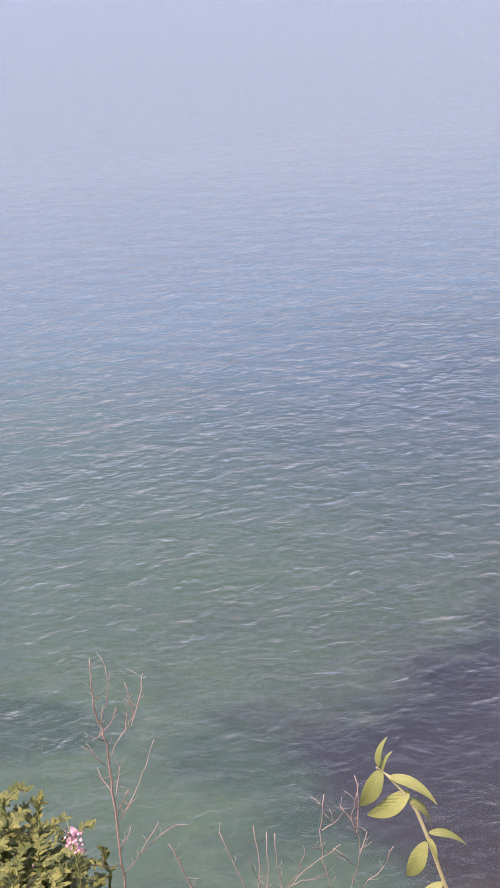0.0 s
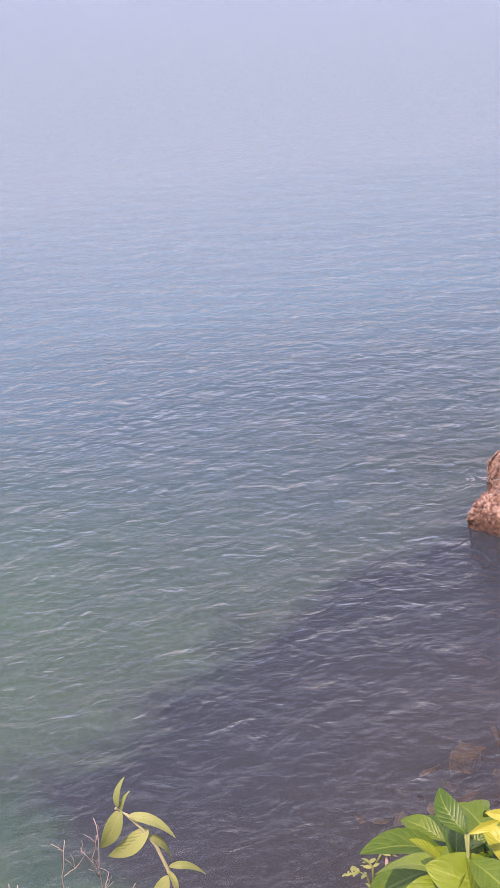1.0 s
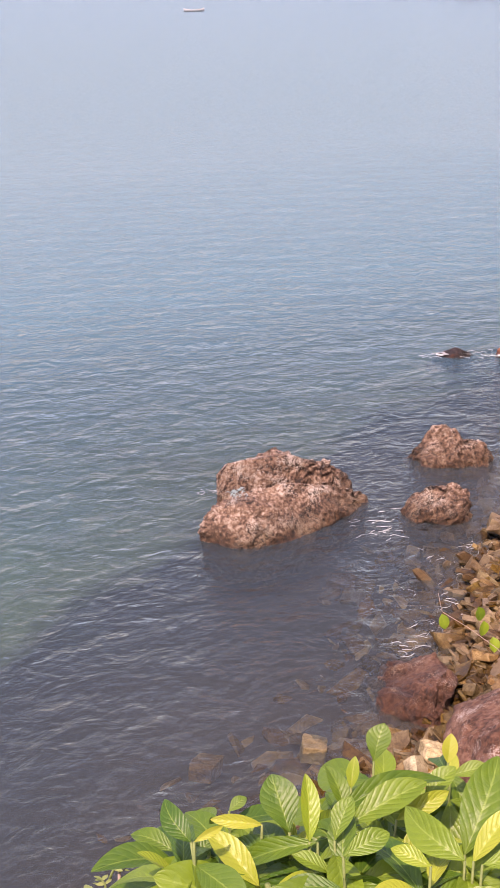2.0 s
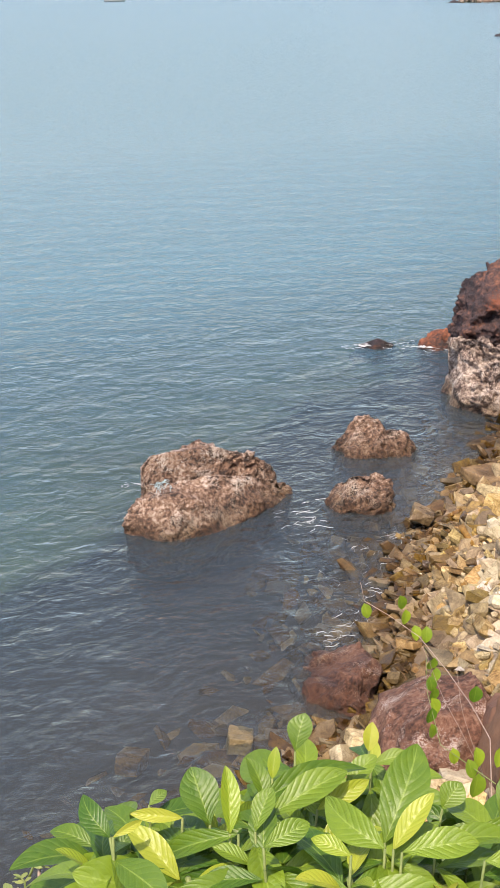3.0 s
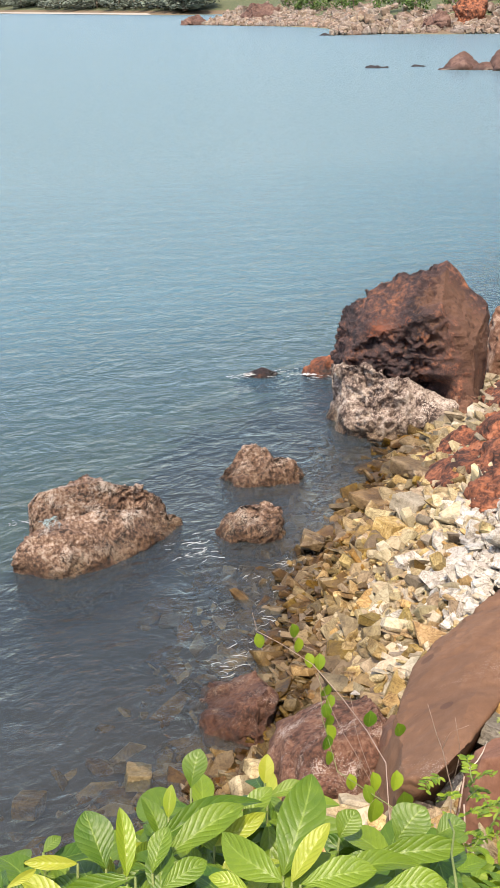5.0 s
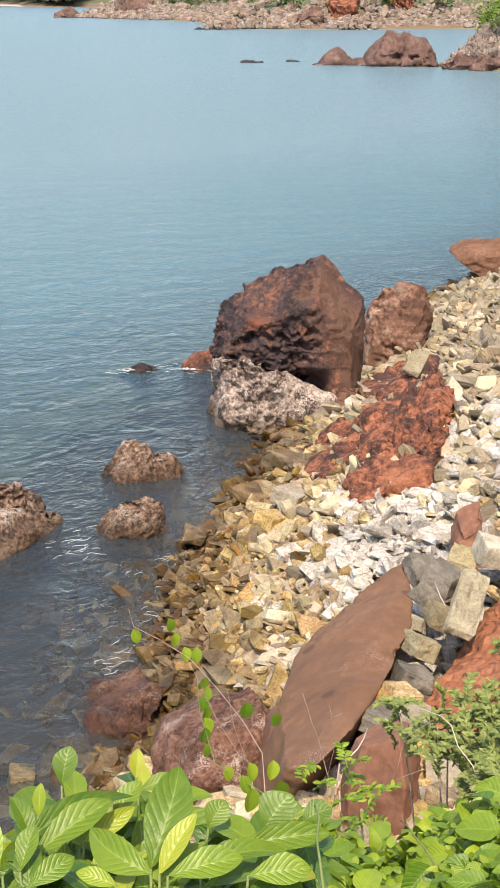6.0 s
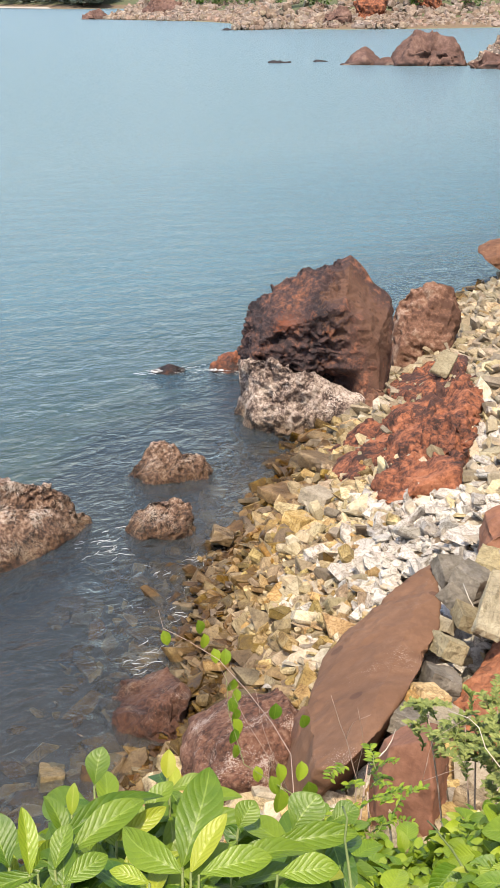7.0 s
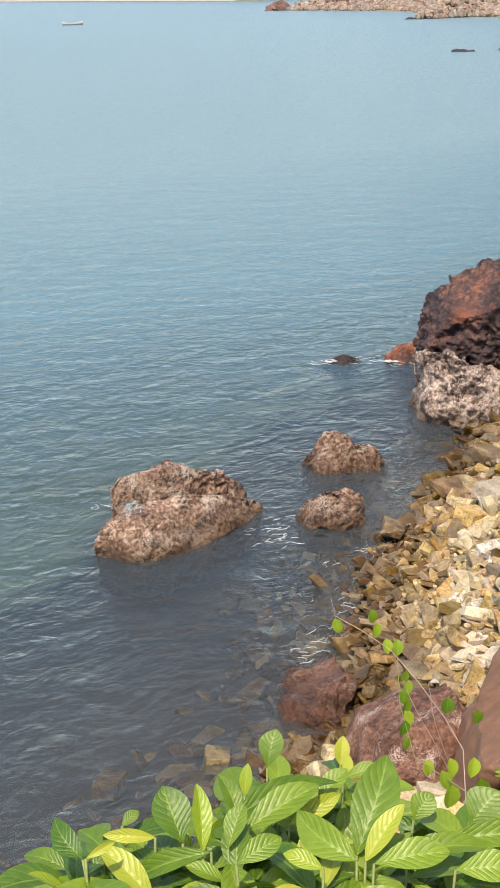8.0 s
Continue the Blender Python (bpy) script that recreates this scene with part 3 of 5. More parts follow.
foot = part("shell_foot", hull_bm([Vector(q) for q in ((-1.65, -1.9, -0.8), (-1.8, -0.3, -0.8), (-1.95, -0.5, 1.35), (-1.7, -1.35, 1.7), (-0.8, -1.75, 1.62), (0.0, -2.0, 1.15), (0.6, -1.95, 0.84), (1.5, -1.5, 0.62), (1.4, -1.6, -0.6), (0.2, -2.6, -0.7), (-1.0, -2.6, -0.6), (-0.9, -2.45, 0.2), (0.2, -2.45, 0.1), (0.8, -0.3, -0.8))]), M_BASE, outcrop, "pale shell-covered foot of the rock", True)
bm = bmesh.new()
bm.from_mesh(foot.data)
weather(bm, 0.045, 1, 0.6, 0.25, 25)
bm.to_mesh(foot.data)
bm.free()
foot.data.polygons.foreach_set("use_smooth", [True] * len(foot.data.polygons))
boulder("boulder", 22.3, 26.9, [(-1.1, -0.4), (-1.1, 1.3), (-0.9, 2.1), (-0.5, 2.5), (0.05, 2.7), (0.7, 2.5), (0.85, 1.9), (0.8, -0.4)], 1.0, M_STAINED, "brown peaked boulder with a pale stained face behind the outcrop", 0.07, 2, 0.2, 0.10, 31)


boulder("boulder", 18.35, 24.15, [(-0.6, -0.4), (-0.55, 0.55), (-0.2, 0.95), (0.3, 1.0), (0.55, 0.6), (0.6, -0.4)], 0.5, M_STAINED, "small pinkish rock crusted with shells beside the outcrop", 0.05, 1, 0.2, 0.16, 35)


def overhang(v):
    """Leaves the ledge's seaward lip proud of a hollow under it."""
    if v.co.z < 1.3:
        v.co.x = max(v.co.x, min(0.4, -1.15 + 1.5 * (1.3 - v.co.z)))


boulder("rock_ledge", 32.2, 34.2, [(-1.3, 1.2), (-1.3, 1.5), (-0.7, 1.75), (0.2, 1.6), (1.2, 1.75), (2.6, 2.0), (3.2, 1.4), (3.2, -0.5), (-0.9, -0.5), (-1.1, 0.6)], 1.2, M_LEDGE, "flat-topped brown rock ledge overhanging the sea", 0.10, 1, 0.15, 0.08, 33, front=(0.95, 0.8), undercut=overhang)


def mound(name, pts, height, material, label, length=0.07, rough=0.15, crag=0.08, seed=1, soften=2, lift=0.0, size=1.0):
    """A mass of rock lying on the slope: footprint corners in the plan, its thickness over the ground."""
    cx, cy = sum(p[0] for p in pts) / len(pts), sum(p[1] for p in pts) / len(pts)
    cz = float(land(np.array(cx), np.array(cy)))
    out = []
    for x, y in pts:
        z = float(land(np.array(x), np.array(y)))
        out.append(Vector((x - cx, y - cy, z - cz - 0.4)))
        out.append(Vector(((x - cx) * 0.97, (y - cy) * 0.97, z - cz + height * 0.6 + lift)))
        out.append(Vector(((x - cx) * 0.7, (y - cy) * 0.7, z - cz + height + lift)))
    bm = hull_bm(out)
    weather(bm, length, soften, rough, crag, seed, size)
    ob = part(name, bm, material, None, "", True)
    ob.matrix_world = pose(cx, cy, cz)
    return tagged(ob, label, "rock")


mound("laterite_mound", [(19.9, 25.4), (21.6, 25.2), (21.0, 23.8), (17.6, 19.3), (15.6, 17.2), (14.3, 16.2), (13.1, 16.9), (13.6, 17.8), (15.8, 19.6), (17.4, 21.9)], 0.55, M_LATERITE, "long red laterite mass with dark crusts on the stony beach", 0.06, 0.4, 0.24, 41)
mound("laterite_mound", [(15.2, 22.0), (16.0, 22.4), (17.1, 22.3), (16.9, 21.2), (15.5, 19.6), (14.4, 19.3), (14.4, 20.6)], 0.28, M_LATERITE, "low wet red laterite patch at the water's edge", 0.08, 0.35, 0.12, 43)
mound("boulder", [(7.55, 14.0), (8.3, 13.9), (8.65, 13.1), (8.3, 12.1), (7.75, 11.2), (7.0, 10.9), (6.4, 11.3), (6.75, 12.7)], 0.75, M_MAROON, "maroon boulder speckled with tiny shells at the beach foot", 0.06, 0.35, 0.07, 45)
mound("boulder", [(7.95, 11.75), (8.1, 11.35), (7.7, 10.75), (7.4, 11.0), (7.6, 11.6)], 0.85, M_CLIFF_SMOOTH, "smooth brown rock beside the maroon boulder", 0.05, 0.2, 0.06, 46)
mound("boulder", [(7.1, 16.3), (7.7, 16.3), (8.25, 15.6), (8.1, 14.7), (7.3, 13.9), (6.75, 14.7)], 0.52, M_MAROON, "wet reddish rock half under water", 0.05, 0.3, 0.14, 47)
mound("boulder", [(7.75, 9.6), (7.95, 9.2), (7.8, 8.7), (7.25, 8.3), (7.05, 9.0), (7.35, 9.5)], 1.08, M_RED, "square reddish brown block below the bushes", 0.06, 0.1, 0.04, 49, 1)
mound("laterite_mound", [(11.75, 11.65), (12.2, 11.2), (10.9, 9.6), (9.3, 8.3), (8.35, 9.2), (8.75, 10.15), (9.95, 10.75)], 0.5, M_ORANGE, "orange red laterite mass cracked across its face", 0.05, 0.3, 0.11, 51)
mound("boulder", [(11.55, 12.55), (12.4, 13.55), (12.8, 13.3), (12.2, 12.45)], 0.9, M_RED, "rounded reddish brown boulder among pale stones", 0.06, 0.15, 0.05, 53)

# the great leaning slab
slab_bm = hull_bm([Vector(p) for p in ((10.95, 12.75, 2.5), (10.0, 12.6, 2.35), (8.95, 12.45, 1.85), (7.6, 11.15, 2.0), (6.8, 9.7, 2.2), (6.95, 9.35, 2.4), (7.5, 9.62, 2.4), (8.85, 10.5, 2.4), (9.75, 11.25, 2.4),
                                       (10.7, 12.8, 1.9), (9.0, 12.6, 1.0), (7.3, 11.2, 1.0), (6.9, 10.2, 1.2), (7.6, 10.3, 1.2), (9.9, 12.2, 1.6))])
for v in slab_bm.verts:
    v.co -= Vector((8.9, 11.2, 1.8))
weather(slab_bm, 0.05, 2, 0.12, 0.04, 55)
great_slab = part("leaning_slab", slab_bm, M_SLAB, None, "", True)
great_slab.matrix_world = pose(8.9, 11.2, 1.8)
tagged(great_slab, "large smooth brown slab leaning on the stony slope", "rock")


# ---- loose stones of the beach ----
def stone_mesh(name, seed, flat, material):
    """A broken tabular stone about one metre long: an uneven many-sided slab with worn edges."""
    r = random.Random(seed)
    n = r.choice((4, 5, 5, 6, 6))
    around = [6.283 * (k + r.uniform(-0.3, 0.3)) / n for k in range(n)]
    reach = [r.uniform(0.68, 1.15) for k in around]
    tilt_x, tilt_y = r.uniform(-0.25, 0.25), r.uniform(-0.3, 0.3)
    bm = bmesh.new()
    rings = []
    for inset, up in ((0.80, -1.0), (1.0, -0.5), (0.97, 0.72), (0.88, 1.0)):
        ring = []
        for a, q in zip(around, reach):
            x, y = 0.56 * math.cos(a) * q * inset, 0.36 * math.sin(a) * q * inset
            z = flat * up * r.uniform(0.82, 1.12) + (tilt_x * x + tilt_y * y) * (1 if up > 0 else 0.3)
            ring.append(bm.verts.new((x + r.uniform(-0.03, 0.03), y + r.uniform(-0.03, 0.03), z)))
        rings.append(ring)
    for u, v in zip(rings, rings[1:]):
        for k in range(n):
            bm.faces.new((u[k], u[(k + 1) % n], v[(k + 1) % n], v[k]))
    bm.faces.new(rings[-1])
    bm.faces.new(rings[0][::-1])
    bmesh.ops.triangulate(bm, faces=bm.faces)
    return mesh_from(name, bm, material)


def block_mesh(name, seed, flat, material):
    """A larger squared block with chipped, worn edges."""
    r = random.Random(seed)
    bm = hull_bm([Vector((0.5 * a * r.uniform(0.85, 1.1), 0.36 * b * r.uniform(0.85, 1.1), flat * c * r.uniform(0.8, 1.1))) for a in (-1, -0.3, 0.4, 1) for b in (-1, 1) for c in (-1, 1)])
    weather(bm, 0.05, 2, 0.03, 0.035, seed % 50)
    return mesh_from(name, bm, material)


M_CREAM = rock_mat("cream_stone", [(0.36, (0.28, 0.23, 0.15)), (0.5, (0.47, 0.40, 0.28)), (0.64, (0.60, 0.53, 0.40))], 2.5, 0.8, 0.5, None, 0, 10, True, 0.22, veins=0.4, relief=0.05)
STONE_KINDS = {"cream": M_CREAM, "tan": M_TAN, "white": M_WHITE, "grey": M_GREY, "olive": M_OLIVE}
M_SLATE = rock_mat("dark_grey_stone", [(0.36, (0.09, 0.075, 0.06)), (0.5, (0.17, 0.15, 0.12)), (0.64, (0.27, 0.24, 0.20))], 3.0, 0.8, 0.6, veins=0.15, relief=0.05)
stone_meshes = {k: [stone_mesh("stone", 17 * i + j, 0.055 + 0.010 * j, m) for j in range(12)] for i, (k, m) in enumerate(STONE_KINDS.items())}


def sd_to_xy(s, d):
    return SO[0] + SA[0] * s + SN[0] * d, SO[1] + SA[1] * s + SN[1] * d


def stone_kind(s, q, r):
    """Golden and weedy by the water, a white band across the beach, cream and grey farther along."""
    if q < 0.5:
        return "olive" if r.random() < 0.65 else "tan"
    white = math.exp(-((s - (7.4 - 0.4 * q)) / 3.6) ** 2) * math.exp(-((q - 3.9) / 1.25) ** 2)
    if r.random() < white * 1.35:
        return "white"
    if s > 15:
        return "grey" if r.random() < 0.8 else "cream" if r.random() < 0.6 else "tan"
    if s > 8.5 and q > 2.2:
        return "cream" if r.random() < 0.6 else "white" if r.random() < 0.5 else "grey"
    if q < 1.3:
        return "tan" if r.random() < 0.6 else "olive"
    return "tan" if r.random() < 0.6 else "cream" if r.random() < 0.5 else "grey" if r.random() < 0.75 else "olive"


stone_beach = tagged(new("stone_beach"), "heap of broken tan, white and grey stones along the shore", "stones", kind="stuff")
placed = []
r = random.Random(7)
for k in range(18500):
    s, q = r.uniform(-6.0, 36.0), r.triangular(-3.2, 9.0, 3.0)
    if q > 8.4 - 0.02 * s or (s < -1 and q > 5):
        continue
    x, y = sd_to_xy(s, q + float(shore(s)))
    size = r.choice((0.14, 0.18, 0.22, 0.26, 0.3, 0.36, 0.46, 0.64)) * r.uniform(0.85, 1.15)
    if stone_kind(s, q, r) == "white":
        size *= 0.85
    if q < -0.3 and (s < -1.5 or r.random() < 0.2):
        continue
    z = float(land(np.array(x), np.array(y))) + size * r.uniform(0.0, 0.22)
    placed.append((x, y, z, size, stone_kind(s, q, r), r.randrange(12), r.gauss(12, 24), r.gauss(10, 22), r.gauss(24, 40)))


for k in range(2200):   # small stones filling the lower beach
    s, q = r.uniform(-1.5, 14.0), r.uniform(-0.6, 3.0)
    x, y = sd_to_xy(s, q + float(shore(s)))
    size = r.choice((0.14, 0.17, 0.2, 0.24, 0.3, 0.38)) * r.uniform(0.85, 1.15)
    placed.append((x, y, float(land(np.array(x), np.array(y))) + size * r.uniform(0.1, 0.45), size, stone_kind(s, q, r), r.randrange(12), r.gauss(12, 24), r.gauss(10, 22), r.gauss(24, 40)))
for k in range(520):   # stones lying under the shallow water
    s, q = r.uniform(0.3, 9.0), r.triangular(-1.9, 0.3, 0.1)
    x, y = sd_to_xy(s, q + float(shore(s)))
    size = r.choice((0.16, 0.22, 0.28, 0.36, 0.5)) * r.uniform(0.85, 1.15)
    placed.append((x, y, float(land(np.array(x), np.array(y))) + 0.05 * size, size, r.choice(("olive", "tan", "grey", "cream")), r.randrange(12), r.gauss(0, 14), r.gauss(0, 14), r.uniform(0, 360)))


def stone_pose(p):
    return pose(p[0], p[1], p[2], p[6], p[7], p[8]) @ Matrix.Diagonal((p[3] * 1.2, p[3] * 0.95, p[3] * 0.95, 1))


# the stretch of beach below the lookout: stones of their own; farther on they are joined
near_stones = sorted(placed, key=lambda p: (p[0] - 9.5) ** 2 + (p[1] - 14.5) ** 2 + (60 if p[2] < -0.1 else 0))[:300]
near_set = set(near_stones)
order = list(STONE_KINDS)


def joined(pieces, materials, name):
    """One mesh of many pieces: (source mesh, pose, material slot)."""
    cached, co, tri, slot, base = {}, [], [], [], 0
    for me, m, k in pieces:
        if me.name not in cached:
            v = np.empty(len(me.vertices) * 3)
            me.vertices.foreach_get("co", v)
            cached[me.name] = v.reshape(-1, 3), np.array([f.vertices[:] for f in me.polygons])
        v, f = cached[me.name]
        a = np.array(m)
        co.append(v @ a[:3, :3].T + a[:3, 3])
        tri.append(f + base)
        slot.append(np.full(len(f), k))
        base += len(v)
    co, tri, slot = np.concatenate(co), np.concatenate(tri), np.concatenate(slot)
    me = bpy.data.meshes.new(name)
    me.vertices.add(len(co))
    me.vertices.foreach_set("co", co.ravel())
    me.loops.add(tri.size)
    me.loops.foreach_set("vertex_index", tri.ravel().astype(np.int32))
    me.polygons.add(len(tri))
    me.polygons.foreach_set("loop_start", np.arange(0, tri.size, 3))
    me.polygons.foreach_set("loop_total", np.full(len(tri), 3))
    for k in materials:
        me.materials.append(k)
    me.polygons.foreach_set("material_index", slot)
    me.polygons.foreach_set("use_smooth", np.zeros(len(tri), dtype=bool))
    me.update()
    me.validate()
    return me


rest = joined([(stone_meshes[p[4]][p[5]], stone_pose(p), order.index(p[4])) for p in placed if p not in near_set], [STONE_KINDS[k] for k in order], "stones")
tagged(part("stones", rest, None, stone_beach), "broken stones farther along the shore", kind="stuff")
for p in near_stones:
    ob = part("stone", stone_meshes[p[4]][p[5]], None, stone_beach)
    ob.matrix_world = stone_pose(p)


# larger single blocks lying among the stones
def block(x, y, z, size, kind, flat, rx, ry, rz, seed, label, wide=1.0):
    ob = new("stone_block", block_mesh("stone_block", seed, flat, {**STONE_KINDS, "slate": M_SLATE}[kind]))
    ob.matrix_world = pose(x, y, z, rx, ry, rz) @ Matrix.Diagonal((size, size * wide, size, 1))
    return tagged(ob, label, "stone")


block(10.37, 10.89, 2.72, 1.25, "grey", 0.06, 24, -14, 38, 901, "long grey slab leaning against the laterite", 0.42)
block(10.78, 11.82, 2.6, 0.62, "slate", 0.24, 20, 10, 30, 917, "dark grey block between the slab and the laterite")
block(10.73, 12.19, 2.55, 0.55, "slate", 0.22, 10, -20, 70, 918, "dark grey block between the slab and the laterite")
block(10.49, 11.7, 2.45, 0.55, "slate", 0.2, 30, 10, 10, 919, "dark grey block between the slab and the laterite")
block(10.25, 11.27, 2.4, 0.5, "grey", 0.22, 25, 0, 60, 902, "flat grey slab beside the large brown slab")
block(9.98, 11.49, 2.3, 0.4, "cream", 0.25, 35, 0, 100, 921, "pale stone beside the large brown slab", 0.6)
block(9.63, 10.93, 2.3, 0.48, "grey", 0.32, 28, 8, 75, 920, "squarish tan block beside the laterite")
block(9.22, 10.57, 2.1, 0.6, "slate", 0.28, 20, 10, 60, 922, "dark grey block wedged below the laterite")
block(8.72, 10.18, 2.2, 0.5, "tan", 0.30, 15, 5, 80, 906, "yellowish stone wedged behind the slab")
block(8.5, 10.32, 2.2, 0.46, "tan", 0.28, 30, 0, 95, 905, "yellowish stone wedged behind the slab")
block(8.33, 9.99, 2.15, 0.6, "slate", 0.24, 15, 10, 40, 923, "grey stone lying between the slab and the red block")
block(8.63, 9.79, 2.15, 0.6, "grey", 0.22, 15, 10, 20, 907, "tan stone beside the laterite")
block(11.62, 11.78, 2.8, 0.62, "cream", 0.3, 14, 4, 62, 903, "squarish white block on top of the stones")
block(12.03, 11.66, 2.9, 0.7, "cream", 0.26, 4, 8, 35, 904, "pale flat block on top of the stones")
block(11.67, 11.22, 2.85, 0.6, "grey", 0.24, 10, 6, 20, 924, "pale grey block on top of the stones")
block(11.35, 12.09, 2.6, 0.55, "grey", 0.24, 12, -6, 40, 925, "grey block among the stones")
block(19.3, 22.6, 1.8, 0.9, "grey", 0.07, 18, -20, 30, 908, "pale slab resting on the laterite mound", 0.65)
block(13.4, 19.2, 0.75, 0.8, "grey", 0.2, 12, 10, 28, 909, "flat grey slab near the waterline")
block(12.4, 18.4, 0.75, 0.65, "tan", 0.24, 10, 16, 20, 910, "golden brown block near the waterline")
block(15.2, 21.4, 0.45, 1.3, "olive", 0.12, 6, 12, 22, 911, "long dark wet slab at the water's edge")
block(13.6, 20.6, 0.3, 1.2, "olive", 0.12, 6, 10, 20, 912, "long dark wet slab at the water's edge")
block(11.4, 19.6, 0.25, 0.6, "olive", 0.2, 20, 10, 60, 913, "yellow-green weedy stone at the water's edge")
block(4.12, 14.69, -0.30, 0.5, "tan", 0.26, 0, 10, 50, 915, "orange brown stone just under the water")
block(7.42, 14.19, 0.02, 0.42, "olive", 0.28, 12, -8, 30, 926, "yellow-brown stone at the water's edge")
block(5.58, 14.30, -0.08, 0.5, "cream", 0.24, 8, 10, 70, 927, "pale stone half under the water")




# ---- plants on the bank ----
def tube(bm, pts, r0, r1, sides=6):
    """A tapered round stem through the points."""
    pts = [Vector(p) for p in pts]
    rings = []
    for i, p in enumerate(pts):
        d = (pts[min(i + 1, len(pts) - 1)] - pts[max(i - 1, 0)]).normalized()
        a = d.orthogonal().normalized()
        b = d.cross(a)
        rad = r0 + (r1 - r0) * i / (len(pts) - 1)
        rings.append([bm.verts.new(p + (a * math.cos(6.2832 * k / sides) + b * math.sin(6.2832 * k / sides)) * rad) for k in range(sides)])
    for u, v in zip(rings, rings[1:]):
        for k in range(sides):
            bm.faces.new((u[k], u[(k + 1) % sides], v[(k + 1) % sides], v[k]))
    bm.faces.new(rings[-1])
    bm.faces.new(rings[0][::-1])


def bent(a, b, sag, n=6, wob=0.0, r=random):
    a, b = Vector(a), Vector(b)
    out = []
    for i in range(n + 1):
        t = i / n
        p = a.lerp(b, t)
        p.z += sag * 4 * t * (1 - t)
        if 0 < i < n:
            p += Vector((r.uniform(-wob, wob), r.uniform(-wob, wob), r.uniform(-wob, wob)))
        out.append(p)
    return out


def leaf_bm(length, width, widest=0.6, curl=0.25, fold=0.25, ripple=0.02, nl=9, nw=6, notch=0.0, twist=0.0):
    """A leaf along +y, its upper side towards +z: outline, midrib fold, droop of the tip and puckering between side veins."""
    bm = bmesh.new()
    uv = bm.loops.layers.uv.new("UVMap")
    rows, coords = [], {}
    for i in range(nl + 1):
        t = i / nl
        k = math.log(0.5) / math.log(widest)
        w = width / 2 * max(math.sin(math.pi * t ** k), 0.0) ** 0.72 if 0 < t < 1 else 0.003 * (1 if t == 0 else 0.3)
        row = []
        for j in range(nw + 1):
            x = (j / nw - 0.5) * 2
            z = -curl * length * t * t + fold * abs(x) * w + ripple * width * math.cos(6.283 * (8.0 * t - 2.48 * abs(x) + 0.5)) * abs(x) * (1 - 0.6 * abs(x)) * math.sin(math.pi * t)
            y = t * length - notch * length * (1 - t) ** 3 * abs(x)
            c, s = math.cos(twist * t), math.sin(twist * t)
            v = bm.verts.new((x * w * c - z * s, y * (1 - 0.12 * curl * t), z * c + x * w * s))
            coords[v] = (j / nw, t)
            row.append(v)
        rows.append(row)
    for u, v in zip(rows, rows[1:]):
        for j in range(nw):
            f = bm.faces.new((u[j], u[j + 1], v[j + 1], v[j]))
            for lp in f.loops:
                lp[uv].uv = coords[lp.vert]
    return bm


LEAVES = [mesh_from("leaf", leaf_bm(1.0, w, wd, c, f, rp, 40, 8, 0, tw), M_LEAF, True) for w, wd, c, f, rp, tw in ((0.42, 0.60, 0.26, 0.34, 0.018, 0.12), (0.40, 0.57, 0.42, 0.42, 0.02, -0.3), (0.44, 0.62, 0.2, 0.30, 0.018, 0.3), (0.36, 0.55, 0.6, 0.5, 0.018, 0.4), (0.38, 0.58, 0.8, 0.35, 0.018, -0.15))]
YOUNG = [mesh_from("leaf", leaf_bm(1.0, w, wd, c, f, rp, 40, 8, 0, tw), M_LEAF_Y, True) for w, wd, c, f, rp, tw in ((0.40, 0.52, 0.12, 0.35, 0.015, 0.1), (0.36, 0.55, 0.25, 0.45, 0.015, -0.2))]


def leaf_pose(base, tip, up, scale_x=1.0):
    base, tip = Vector(base), Vector(tip)
    y = (tip - base)
    length = y.length
    y.normalize()
    z = (Vector(up) - y * y.dot(Vector(up))).normalized()
    x = y.cross(z)
    m = Matrix((x * length * scale_x, y * length, z * length)).transposed().to_4x4()
    m.translation = base
    return m


def thing(name, x, y, z, label, category, group="", kind=""):
    ob = new(name)
    ob.matrix_world = pose(x, y, z)
    return tagged(ob, label, category, group, kind)


def put(ob, m):
    """Sets the world pose of a part whose parent only stands at a place."""
    at, holder = Vector((0, 0, 0)), ob.parent
    while holder:
        at = at + holder.matrix_basis.translation
        holder = holder.parent
    ob.matrix_basis = Matrix.Translation(-at) @ m
    return ob


EYE = Vector((0, 0, 10))
# leading leaves of each shrub: where each starts and ends, its width, and whether it is young and yellowing
LEADING_SEAWARD = [
    (0.722, 2.111, 8.330, 0.709, 2.180, 8.435, 0.092, 0),
    (0.738, 2.038, 8.354, 0.768, 2.105, 8.471, 0.054, 1),
    (0.681, 2.169, 8.319, 0.576, 2.204, 8.337, 0.035, 1),
    (0.639, 2.270, 8.294, 0.679, 2.278, 8.323, 0.033, 0),
    (0.491, 2.049, 8.409, 0.441, 2.101, 8.478, 0.064, 0),
    (0.497, 2.048, 8.409, 0.562, 2.051, 8.430, 0.023, 1),
    (1.122, 2.571, 8.122, 1.155, 2.600, 8.213, 0.068, 0),
    (0.902, 2.244, 8.248, 0.905, 2.297, 8.341, 0.053, 0),
    (0.986, 2.401, 8.186, 1.007, 2.429, 8.254, 0.036, 1),
    (0.879, 2.231, 8.257, 1.101, 2.213, 8.392, 0.076, 0),
    (0.856, 2.127, 8.297, 1.032, 2.116, 8.403, 0.078, 0),
    (0.991, 2.159, 8.261, 1.109, 2.138, 8.323, 0.057, 1),
]
